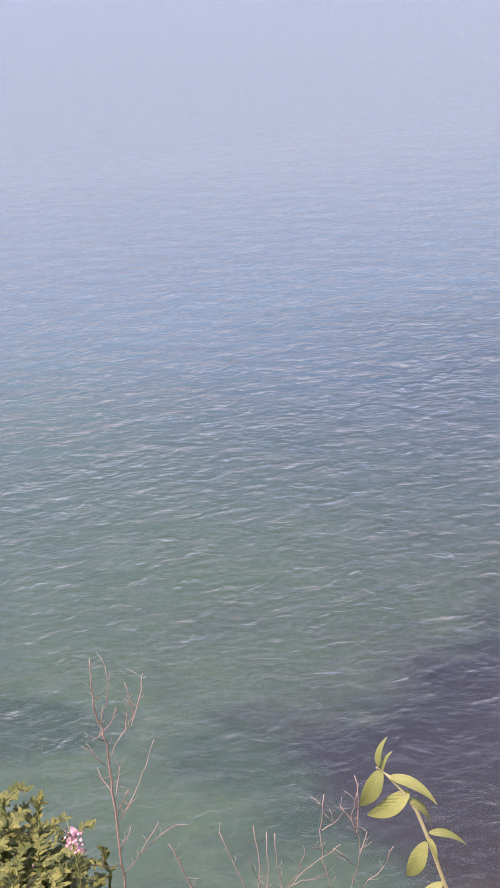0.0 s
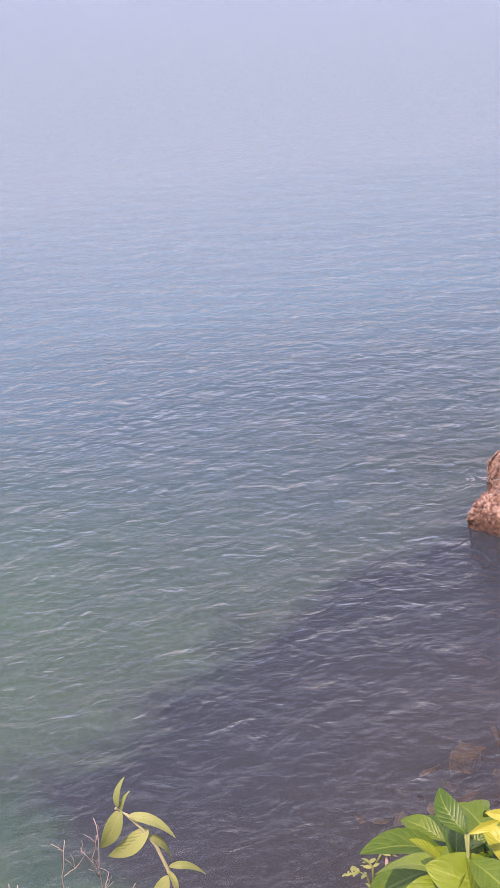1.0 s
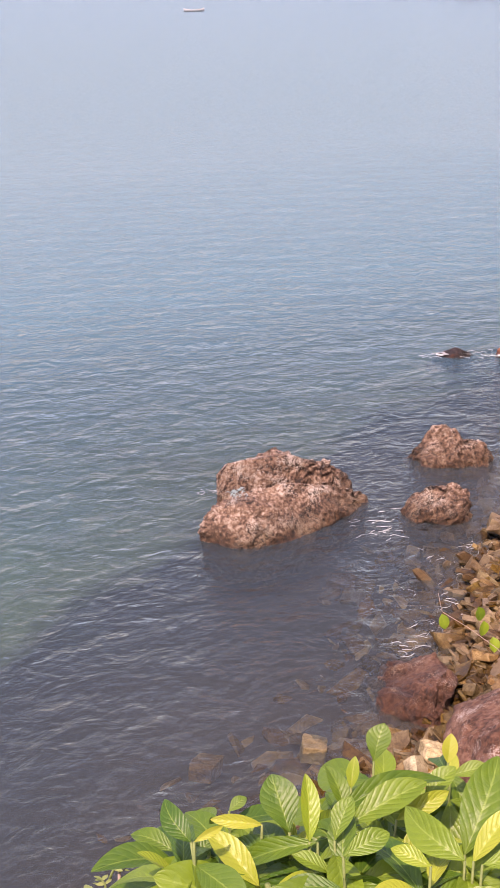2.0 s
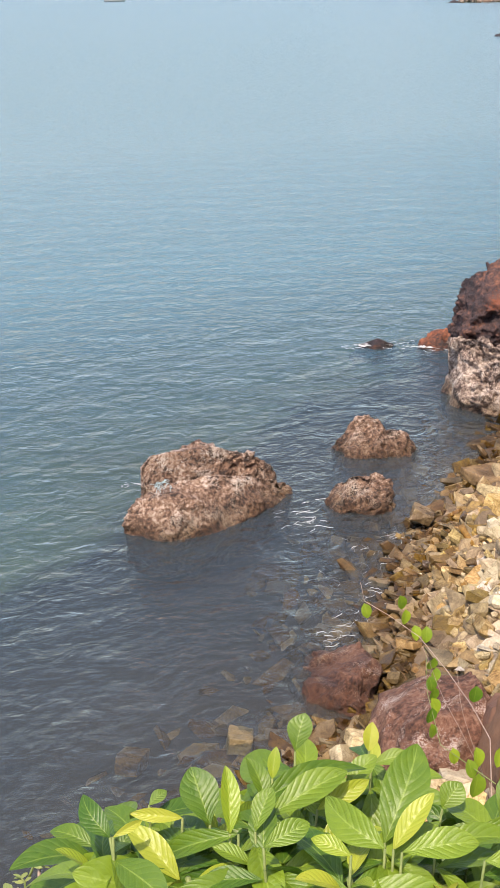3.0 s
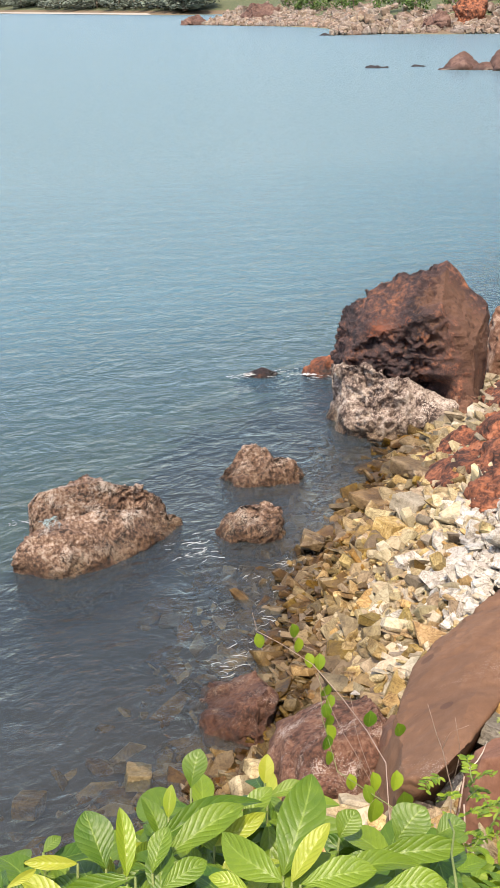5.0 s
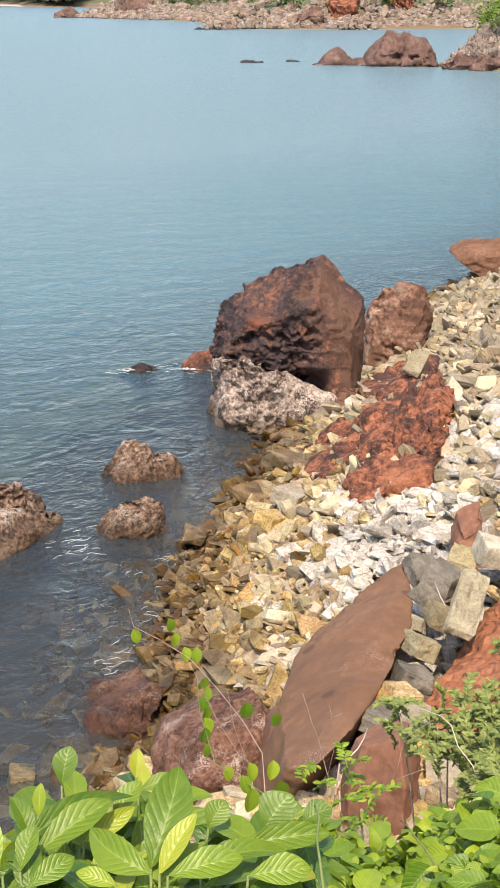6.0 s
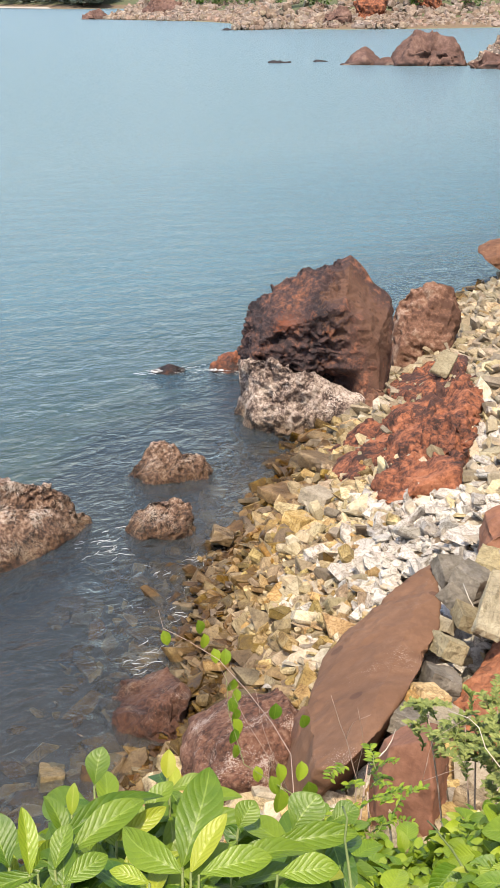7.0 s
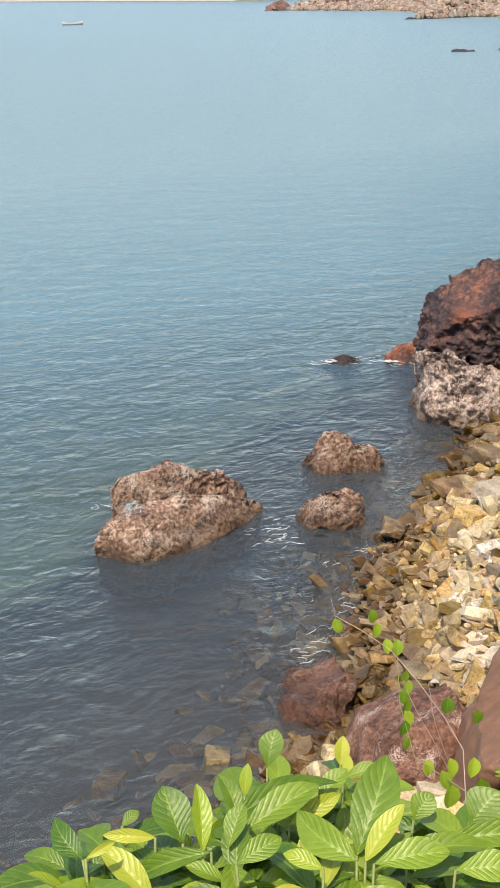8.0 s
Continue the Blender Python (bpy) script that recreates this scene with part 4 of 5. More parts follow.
LEADING_MIDDLE = [
    (0.754, 2.032, 8.353, 0.570, 2.093, 8.329, 0.060, 0),
    (0.766, 1.928, 8.391, 0.861, 1.922, 8.437, 0.055, 0),
    (1.302, 2.511, 8.115, 1.323, 2.534, 8.183, 0.048, 1),
    (1.122, 2.282, 8.200, 1.193, 2.290, 8.279, 0.060, 0),
    (1.263, 2.422, 8.142, 1.350, 2.392, 8.179, 0.044, 0),
    (1.013, 1.889, 8.358, 1.123, 1.951, 8.533, 0.109, 0),
    (1.008, 1.844, 8.377, 1.100, 1.863, 8.477, 0.054, 1),
    (0.993, 1.852, 8.377, 0.890, 1.957, 8.446, 0.091, 0),
    (1.012, 1.817, 8.388, 1.148, 1.759, 8.432, 0.072, 0),
    (0.794, 2.039, 8.342, 0.838, 2.075, 8.421, 0.051, 0),
    (1.021, 2.284, 8.215, 1.116, 2.271, 8.271, 0.065, 0),
]
LEADING_LANDWARD = [
    (0.969, 2.216, 8.246, 1.056, 2.178, 8.250, 0.066, 0),
    (1.090, 1.820, 8.373, 1.244, 1.767, 8.451, 0.068, 0),
    (1.226, 1.908, 8.316, 1.397, 1.802, 8.363, 0.065, 0),
    (1.333, 1.963, 8.280, 1.397, 1.966, 8.357, 0.095, 0),
    (1.353, 1.975, 8.274, 1.383, 1.969, 8.301, 0.026, 1),
    (1.123, 1.699, 8.420, 1.226, 1.636, 8.448, 0.068, 0),
    (0.906, 1.827, 8.404, 0.846, 1.879, 8.434, 0.046, 1),
    (1.252, 2.065, 8.253, 1.298, 2.071, 8.310, 0.066, 0),
    (1.426, 1.948, 8.275, 1.483, 1.926, 8.315, 0.065, 0),
]
LEADING = LEADING_SEAWARD + LEADING_MIDDLE + LEADING_LANDWARD
TIPS = [(0.57, 2.42, 8.10), (0.66, 2.31, 8.14), (0.81, 2.27, 8.15), (1.01, 2.49, 8.02), (1.25, 2.80, 7.86), (1.51, 2.87, 7.76), (1.22, 2.50, 7.98), (1.13, 2.03, 8.20), (0.96, 2.11, 8.20),
        (0.79, 1.98, 8.30), (0.64, 2.02, 8.29), (0.91, 1.84, 8.34), (1.13, 1.86, 8.27), (0.49, 2.10, 8.30), (1.39, 2.08, 8.12), (1.33, 1.92, 8.19), (1.05, 2.25, 8.10), (0.72, 2.15, 8.22)]
SHRUBS = [((0.95, 1.95), (0, 1, 2, 10, 13, 17)), ((1.3, 2.15), (3, 4, 5, 6, 16, 14)), ((1.1, 1.75), (7, 8, 9, 11, 12, 15))]
r = random.Random(5)
shrub_things = []
for (bx, by), tips in SHRUBS:
    bz = float(land(np.array(bx), np.array(by)))
    shrub = thing("broad_leaf_shrub", bx, by, bz, "bright green shrub of large glossy veined leaves on the bank", "shrub", "shrubs at the path's edge")
    shrub_things.append(shrub)
    for t in tips:
        tip = Vector(TIPS[t])
        bm = bmesh.new()
        tube(bm, [p - Vector((bx, by, bz)) for p in bent((bx + r.uniform(-0.1, 0.1), by + r.uniform(-0.1, 0.1), min(bz, tip.z - 0.3) - 0.05), tip, 0.02, 6, 0.015, r)], 0.012, 0.006)
        stem = part("stem", bm, M_STEM, shrub, "", True)
        n = 13
        for i in range(n):
            a = i * 2.4 + t
            age = i / n
            out = Vector((math.cos(a), math.sin(a), 0))
            rise = 0.7 - 1.2 * age + r.uniform(-0.35, 0.35)
            d = (out * (1 - 0.3 * max(rise, 0)) + Vector((0, 0, rise))).normalized()
            length = (0.10 + 0.12 * min(1, age * 2)) * r.uniform(0.75, 1.25)
            base = tip + Vector((0, 0, -0.10 * age)) + out * 0.02
            up = (Vector((0, 0, 1)) * 0.8 - out * max(rise, 0) * 0.8 + (EYE - tip).normalized() * 0.3 + Vector((r.uniform(-0.5, 0.5), r.uniform(-0.5, 0.5), 0)))
            young = age < 0.2 and r.random() < 0.4
            me = r.choice(YOUNG if young else LEAVES)
            put(part("leaf", me, None, stem), leaf_pose(base, base + d * length, up))
for k, (x0, y0, z0, x1, y1, z1, w, young) in enumerate(LEADING):
    base, tip = Vector((x0, y0, z0)), Vector((x1, y1, z1))
    owner = min(shrub_things, key=lambda s: (s.matrix_basis.translation - base).length)
    up = (EYE - base).normalized() + Vector((r.uniform(-0.4, 0.4), r.uniform(-0.2, 0.2), 0.45))
    me = (YOUNG if young else LEAVES)[k % 2 if young else (0, 2, 1, 0, 3)[k % 5]]
    bm = bmesh.new()
    low = base + Vector((r.uniform(-0.03, 0.03), r.uniform(-0.03, 0.03), -0.42))
    at = owner.matrix_basis.translation
    tube(bm, [p - at for p in bent(low, base, 0.0, 4, 0.006, r)], 0.0042, 0.0028)
    stem = part("stem", bm, M_STEM, owner, "", True)
    put(part("leaf", me, None, stem), leaf_pose(base, tip, up, w / ((tip - base).length * 0.46)))
    for i in range(5):   # older leaves crowding round the foot of each leading one
        a = 2.4 * i + k
        out = Vector((math.cos(a), math.sin(a), r.uniform(-0.5, 0.25))).normalized()
        start = base + Vector((0, 0, r.uniform(-0.12, -0.03)))
        put(part("leaf", r.choice(LEAVES), None, stem), leaf_pose(start, start + out * r.uniform(0.11, 0.18), Vector((r.uniform(-0.4, 0.4), r.uniform(-0.6, 0.2), 1))))


def scatter_leaves(name, spots, length, material, parent, seed, label="", spread=0.6, heart=False, w=0.55, tilt=0.5):
    """Many small leaves in one mesh; spots are (place, outward direction)."""
    r = random.Random(seed)
    src = leaf_bm(1.0, w * (1.3 if heart else 1.0), 0.36 if heart else 0.5, 0.25, 0.3, 0.0, 5, 2, 0.12 if heart else 0.0)
    sv = np.array([v.co[:] for v in src.verts])
    sf = [[v.index for v in f.verts] for f in src.faces] if src.verts.index_update() is None else []
    lay = src.loops.layers.uv["UVMap"]
    suv = [lp[lay].uv[:] for f in src.faces for lp in f.loops]
    src.free()
    vs, fs, uvs = [], [], []
    for p, d in spots:
        tipd = (Vector(d) + Vector((r.uniform(-1, 1), r.uniform(-1, 1), r.uniform(-0.7, 0.5))) * spread).normalized()
        up = Vector((r.uniform(-tilt, tilt), r.uniform(-tilt, tilt), 1)) + (EYE - Vector(p)).normalized() * 0.5
        m = np.array(leaf_pose(p, Vector(p) + tipd * length * r.uniform(0.65, 1.3), up))
        base = len(vs)
        vs.extend((sv @ m[:3, :3].T + m[:3, 3]).tolist())
        fs.extend([[base + i for i in f] for f in sf])
        uvs.extend(suv)
    me = bpy.data.meshes.new(name)
    me.from_pydata(vs, [], fs)
    layer = me.uv_layers.new(name="UVMap")
    layer.data.foreach_set("uv", np.array(uvs).ravel())
    me.materials.append(material)
    me.polygons.foreach_set("use_smooth", [True] * len(fs))
    ob = part(name, me, None, parent, label)
    return put(ob, Matrix()) if parent else ob


M_LEAF_BUSH = leaf_mat("bush_leaf", (0.12, 0.17, 0.035), (0.36, 0.40, 0.12), (0.3, 0.36, 0.14), 0.5)


# creeper covering the bank below the path
def canopy_top(u, v):
    """u along the bank from the shrubs onward, v from the path's edge outward: a rolling top of creeper."""
    a = Vector((1.10, 1.62, 8.36)).lerp(Vector((1.75, 1.05, 8.40)), u)
    b = Vector((2.12, 3.25, 7.28)).lerp(Vector((3.05, 2.35, 7.50)), u)
    p = a.lerp(b, v)
    p.z += 0.10 * math.sin(5 * u + 7 * v) * math.sin(9 * v + 2) + 0.06 * math.sin(13 * u) - 0.05
    return p


cz = float(land(np.array(1.9), np.array(2.1)))
creeper = thing("creeper", 1.9, 2.1, cz, "dense creeper with heart-shaped green leaves over the bank", "plant", "", "stuff")
spots = []
for k in range(4200):
    p = canopy_top(r.uniform(-0.05, 1.15), r.random() ** 0.8)
    spots.append((p - Vector((0, 0, abs(r.gauss(0, 0.11)))), (r.uniform(-0.8, 0.8), r.uniform(-0.4, 1), -0.2)))
scatter_leaves("leaves", spots, 0.042, M_LEAF_SMALL, creeper, 3, heart=True, w=0.46, spread=1.1, tilt=1.3)
spots = [(canopy_top(r.uniform(-0.05, 1.15), r.random() ** 0.8) - Vector((0, 0, abs(r.gauss(0, 0.07)))), (r.uniform(-0.8, 0.8), r.uniform(-0.4, 1), -0.2)) for k in range(1500)]
scatter_leaves("large_leaves", spots, 0.072, M_LEAF_SMALL, creeper, 6, heart=True, w=0.50, spread=1.1, tilt=1.2)
spots = [(canopy_top(r.uniform(-0.05, 1.15), r.random()) - Vector((0, 0, r.uniform(0.0, 0.06))), (r.uniform(-0.6, 0.6), 0.6, 0.1)) for k in range(260)]
scatter_leaves("young_leaves", spots, 0.05, M_LEAF_Y, creeper, 4, heart=True, w=0.42, spread=0.9, tilt=1.0)
HEART = [mesh_from("leaf", leaf_bm(1.0, w, 0.36, 0.2, 0.25, 0.03, 8, 6, 0.12), M_LEAF_SMALL, True) for w in (0.72, 0.8)]
for k in range(60):
    p = canopy_top(r.uniform(0, 1.1), r.uniform(0.05, 0.95)) + Vector((0, 0, r.uniform(-0.01, 0.03)))
    d = Vector((r.uniform(-0.8, 0.6), r.uniform(-0.2, 0.9), r.uniform(-0.5, 0.2))).normalized()
    put(part("leaf", r.choice(HEART), None, creeper), leaf_pose(p, p + d * r.uniform(0.08, 0.13), (r.uniform(-0.8, 0.8), r.uniform(-0.8, 0.4), 1)))
for k in range(26):
    a = canopy_top(r.uniform(0, 1.1), r.uniform(0.0, 0.9))
    b = a + Vector((r.uniform(-0.2, 0.3), r.uniform(-0.1, 0.4), r.uniform(-0.25, -0.05)))
    bm = bmesh.new()
    tube(bm, [p - creeper.matrix_basis.translation for p in bent(a - Vector((0, 0, 0.1)), b, 0.04, 5, 0.01, r)], 0.004, 0.002, 5)
    part("runner", bm, M_STEM, creeper, "", True)


def sprig_bush(name, tops, base, label, leaf_len, material, seed, pairs=13, sprigs=5, reach=0.34):
    """A loose bush: thin stems ending at the tops, small leaves in pairs along the last part of each."""
    r = random.Random(seed)
    bush = thing(name, base[0], base[1], base[2], label, "bush")
    spots = []
    o = Vector(base)
    for t in tops:
        t = Vector(t)
        bm = bmesh.new()
        tube(bm, [p - o for p in bent(o + Vector((r.uniform(-0.2, 0.2), r.uniform(-0.2, 0.2), 0)), t - Vector((0, 0, 0.15)), 0.05, 6, 0.02, r)], 0.010, 0.004, 5)
        branch = part("branch", bm, M_TWIG, bush, "", True)
        for k in range(sprigs):
            d = Vector((r.uniform(-1, 1), r.uniform(-1, 1), r.uniform(-0.1, 1.0))).normalized()
            a = t + Vector((r.uniform(-0.1, 0.1), r.uniform(-0.1, 0.1), -0.2 + r.uniform(-0.15, 0.05)))
            b = a + d * reach * r.uniform(0.7, 1.3)
            bm = bmesh.new()
            path = bent(a, b, 0.03, 5, 0.008, r)
            tube(bm, [p - o for p in path], 0.004, 0.0015, 4)
            part("twig", bm, M_STEM, branch, "", True)
            for i in range(pairs):
                f = (i + 1) / pairs * 5
                p = path[min(int(f), 4)].lerp(path[min(int(f), 4) + 1], f - min(int(f), 4))
                for sgn in (-1, 1):
                    side = d.cross(Vector((0, 0, 1))) * sgn
                    spots.append((p, side + d * 0.6 + Vector((0, 0, 0.2))))
    scatter_leaves("leaves", spots, leaf_len, material, bush, seed + 1, spread=0.4, w=0.4)
    return bush


bz = float(land(np.array(4.0), np.array(3.9)))
sprig_bush("bush", [(3.8, 4.05, 6.85), (3.89, 4.0, 6.89), (3.87, 3.87, 6.9), (3.96, 3.8, 6.92), (4.03, 3.76, 6.96), (3.64, 3.76, 6.89), (3.71, 3.69, 6.9), (3.73, 3.56, 6.95), (3.79, 3.5, 6.97), (3.48, 3.48, 6.95), (3.5, 3.33, 7.01), (3.57, 3.28, 7.03), (3.75, 4.07, 6.81), (4.03, 4.01, 6.87), (4.19, 3.93, 6.97), (4.42, 4.2, 7.01), (4.39, 4.09, 7.03), (3.74, 4.34, 6.74)], (4.0, 3.9, bz),
           "grey-green bush of fine narrow leaves on the bank", 0.036, M_LEAF_BUSH, 31, 14, 12, 0.14)
bz = float(land(np.array(2.75), np.array(3.6)))
sprig_bush("bush", [(2.62, 3.55, 7.05), (2.8, 3.6, 7.05), (2.95, 3.8, 7.02)], (2.75, 3.6, bz), "small leafy bush beside the creeper", 0.036, M_LEAF_SMALL, 37, 10, 6, 0.15)

# thin vine reaching over the slope, with hanging round leaves
vine = thing("vine", 2.35, 3.45, float(land(np.array(2.35), np.array(3.45))), "thin vine with round light green leaves reaching over the slope", "vine")
vo = vine.matrix_basis.translation
bm = bmesh.new()
tube(bm, [Vector(p) - vo for p in ((2.35, 3.45, 6.9), (2.58, 3.85, 7.02), (2.68, 4.15, 6.98), (2.76, 4.5, 6.95), (2.78, 4.8, 6.97), (2.72, 5.0, 7.0), (2.66, 5.15, 7.02), (2.66, 5.2, 7.10))], 0.0026, 0.0014, 5)
part("stem", bm, M_TWIG, vine, "", True)
bm = bmesh.new()
tube(bm, [Vector(p) - vo for p in ((2.45, 3.6, 7.0), (2.5, 4.1, 6.86), (2.66, 4.5, 6.86), (2.72, 4.62, 6.93), (2.76, 4.7, 6.96))], 0.0022, 0.0012, 5)
part("stem", bm, M_STEM, vine, "", True)
ROUND = [mesh_from("leaf", leaf_bm(1.0, w, 0.42, 0.15, 0.35, 0.0, 6, 4, 0.1), M_LEAF_SMALL, True) for w in (0.7, 0.8)]
for x, y, z, ln in ((2.66, 5.15, 7.0, 0.10), (2.79, 5.02, 7.08, 0.10), (2.80, 4.98, 7.02, 0.10), (2.81, 4.9, 6.97, 0.09), (2.83, 4.82, 7.0, 0.10), (2.76, 4.62, 6.95, 0.085), (2.75, 4.58, 6.92, 0.085), (2.70, 4.55, 6.90, 0.09), (2.70, 4.5, 6.87, 0.09),
                    (2.64, 4.42, 6.87, 0.10), (2.60, 4.35, 6.87, 0.09), (2.54, 4.25, 6.86, 0.09), (2.78, 4.28, 6.98, 0.10), (2.82, 4.12, 6.99, 0.09), (2.5, 4.0, 6.9, 0.09), (2.55, 3.9, 6.95, 0.10), (2.45, 3.8, 6.98, 0.10), (2.6, 3.8, 7.0, 0.1), (2.4, 3.65, 7.02, 0.12), (2.5, 3.6, 7.05, 0.12)):
    base = Vector((x, y, z))
    put(part("leaf", r.choice(ROUND), None, vine), leaf_pose(base, base + Vector((r.uniform(-0.4, 0.4), r.uniform(-0.5, 0.1), -0.9)).normalized() * ln * 0.8, (r.uniform(-0.3, 0.3), -1, 0.6)))


def dry_plant(name, base, az, lines, r0, label, lean=0.0):
    """Bare stalk and twigs, drawn as lines across and up in a plane that faces the path."""
    ob = thing(name, base[0], base[1], base[2] - 0.5, label, "dry plant")
    n = Vector((math.sin(az), math.cos(az), 0))
    u = Vector((n.y, -n.x, 0))
    rr_ = random.Random(int(r0 * 1e5))
    for k, line in enumerate(lines):
        depth = 0.0 if k == 0 else rr_.uniform(-0.08, 0.08)
        pts = [u * a + Vector((0, 0, b + 0.5)) + n * depth * i / max(1, len(line) - 1) for i, (a, b) in enumerate(line)]
        if k == 0:
            pts.insert(0, Vector((0, 0, -0.2)))
        bm = bmesh.new()
        fine = []
        for a, b in zip(pts, pts[1:]):
            for t in (0, 0.33, 0.66):
                fine.append(a.lerp(b, t) + Vector((rr_.uniform(-1, 1), rr_.uniform(-1, 1), rr_.uniform(-1, 1))) * 0.003)
        fine.append(pts[-1])
        w = r0 if k == 0 else r0 * 0.36
        tube(bm, fine, w, max(0.0009, w * 0.3), 5)
        limb = part("stalk" if k == 0 else "twig", bm, M_TWIG, ob, "", True)
        # side twiglets
        for q in range(3 if k else 8):
            i = rr_.randrange(1, len(fine))
            d = Vector((rr_.uniform(-1, 1), rr_.uniform(-0.5, 0.5), rr_.uniform(0.3, 1.2))).normalized() * rr_.uniform(0.015, 0.04)
            bm = bmesh.new()
            tube(bm, [fine[i], fine[i] + d * 0.6 + Vector((0.003, 0, 0)), fine[i] + d], 0.0006, 0.0003, 4)
            part("twiglet", bm, M_TWIG, limb, "", True)
    return ob


STALK_TOP = [
    [(0.0, -0.012), (0.003, 0.116), (0.004, 0.283), (0.006, 0.412), (-0.001, 0.461), (-0.01, 0.51), (-0.011, 0.556), (-0.007, 0.616), (-0.005, 0.654)],
    [(-0.005, 0.477), (0.017, 0.535), (0.027, 0.579), (0.027, 0.639)],
    [(-0.01, 0.541), (0.003, 0.599)],
    [(0.003, 0.364), (0.026, 0.407), (0.059, 0.448), (0.079, 0.483), (0.074, 0.507), (0.068, 0.562)],
    [(0.069, 0.458), (0.092, 0.495), (0.11, 0.546), (0.115, 0.557)],
    [(0.076, 0.488), (0.073, 0.538)],
    [(0.053, 0.441), (0.066, 0.48)],
    [(-0.003, 0.363), (-0.034, 0.413), (-0.054, 0.441)],
    [(0.0, 0.432), (-0.028, 0.459), (-0.039, 0.477)],
    [(-0.008, 0.446), (0.025, 0.455), (0.043, 0.467)]]
STALK_LOW = [
    [(0.003, 0.184), (0.033, 0.227), (0.064, 0.261), (0.093, 0.311), (0.121, 0.37)],
    [(0.032, 0.224), (0.049, 0.253)],
    [(0.002, 0.267), (-0.023, 0.309)],
    [(0.003, 0.217), (0.04, 0.324)],
    [(0.005, 0.038), (0.051, 0.087), (0.105, 0.151)],
    [(-0.002, 0.066), (-0.031, 0.108), (-0.076, 0.144)],
    [(0.007, 0.115), (0.034, 0.185)],
    [(0.052, 0.096), (0.132, 0.186), (0.152, 0.212)],
    [(0.007, 0.249), (0.024, 0.311), (0.039, 0.34)]]
dry_plant("dry_stalk", (-0.833, 2.657, 7.784), math.atan2(-0.833, 2.657), STALK_TOP + STALK_LOW, 0.0034, "tall bare reddish dry stalk with thin side twigs")
TWIGS_SEAWARD = [
    [(-0.102, -0.015), (-0.131, 0.082), (-0.151, 0.145)],
    [(0.009, -0.035), (-0.014, 0.062), (-0.04, 0.142)],
    [(0.047, -0.033), (0.03, 0.055), (0.013, 0.136)],
    [(0.03, -0.023), (0.042, 0.052), (0.037, 0.114)],
    [(0.047, -0.041), (0.062, 0.034), (0.065, 0.094)],
    [(0.084, -0.048), (0.079, 0.046), (0.079, 0.14)],
    [(0.093, -0.018), (0.14, 0.02), (0.192, 0.042), (0.225, 0.06)],
    [(0.093, -0.018), (0.116, 0.04), (0.134, 0.11)],
    [(0.093, -0.018), (0.126, 0.0), (0.177, 0.006)]]
TWIGS_LANDWARD = [
    [(0.199, -0.052), (0.18, 0.044), (0.18, 0.12), (0.194, 0.21)],
    [(0.177, 0.075), (0.153, 0.125)],
    [(0.185, 0.127), (0.22, 0.143)],
    [(0.227, -0.057), (0.254, 0.032), (0.258, 0.137), (0.245, 0.206)],
    [(0.257, 0.122), (0.23, 0.157)],
    [(0.258, 0.107), (0.27, 0.18), (0.268, 0.224)],
    [(0.247, 0.018), (0.219, 0.083), (0.197, 0.125)],
    [(0.258, 0.046), (0.288, 0.072)],
    [(0.263, -0.044), (0.316, -0.01), (0.344, 0.032)],
    [(0.258, 0.092), (0.249, 0.168), (0.259, 0.24)]]
dry_plant("dry_twigs", (-0.49, 2.393, 8.006), math.atan2(-0.49, 2.393), TWIGS_SEAWARD + TWIGS_LANDWARD, 0.0026, "tangle of bare grey dry twigs")
dry_plant("dry_twigs", (3.0, 3.95, 6.7), math.atan2(3.0, 3.95), [
    [(0.0, 0.0), (-0.05, 0.2), (-0.12, 0.42)], [(0.0, 0.0), (0.03, 0.2), (0.0, 0.4)], [(-0.05, 0.2), (-0.02, 0.3), (0.06, 0.36)], [(-0.3, -0.1), (-0.5, 0.25), (-0.62, 0.5)], [(-0.3, -0.1), (-0.42, 0.2), (-0.46, 0.4)], [(0.3, 0.0), (0.45, 0.1), (0.62, 0.02)], [(0.3, 0.0), (0.34, 0.2), (0.5, 0.3)]],
          0.004, "bare pale dry twigs sticking out over the slope")

# soft-leaved weed on a pale stem
weed = thing("tall_weed", -0.034, 2.87, 7.0, "tall weed with pale stem and soft pale green leaves", "weed")
wo = weed.matrix_basis.translation
WEED = [(0.012, -0.058), (-0.008, 0.016), (-0.043, 0.152), (-0.073, 0.249), (-0.107, 0.31), (-0.14, 0.354), (-0.168, 0.38)]
bm = bmesh.new()
tube(bm, [Vector((0.02, 0, -0.3))] + [Vector((a, 0, b + 0.6)) for a, b in WEED], 0.0070, 0.0035, 6)
M_STEM_PALE = rock_mat("pale_stem", [(0.3, (0.36, 0.37, 0.18)), (0.7, (0.56, 0.56, 0.34))], 9, 0.6, 0.2, wet=False)
part("stem", bm, M_STEM_PALE, weed, "", True)
M_LEAF_PALE = leaf_mat("pale_leaf", (0.19, 0.245, 0.07), (0.34, 0.39, 0.13), (0.40, 0.45, 0.18), 0.5)
SOFT = [mesh_from("leaf", leaf_bm(1.0, w, 0.42, c, 0.2, 0.025, 32, 8, 0.05, 0.5), M_LEAF_PALE, True) for w, c in ((0.26, 0.5), (0.36, 0.45))]
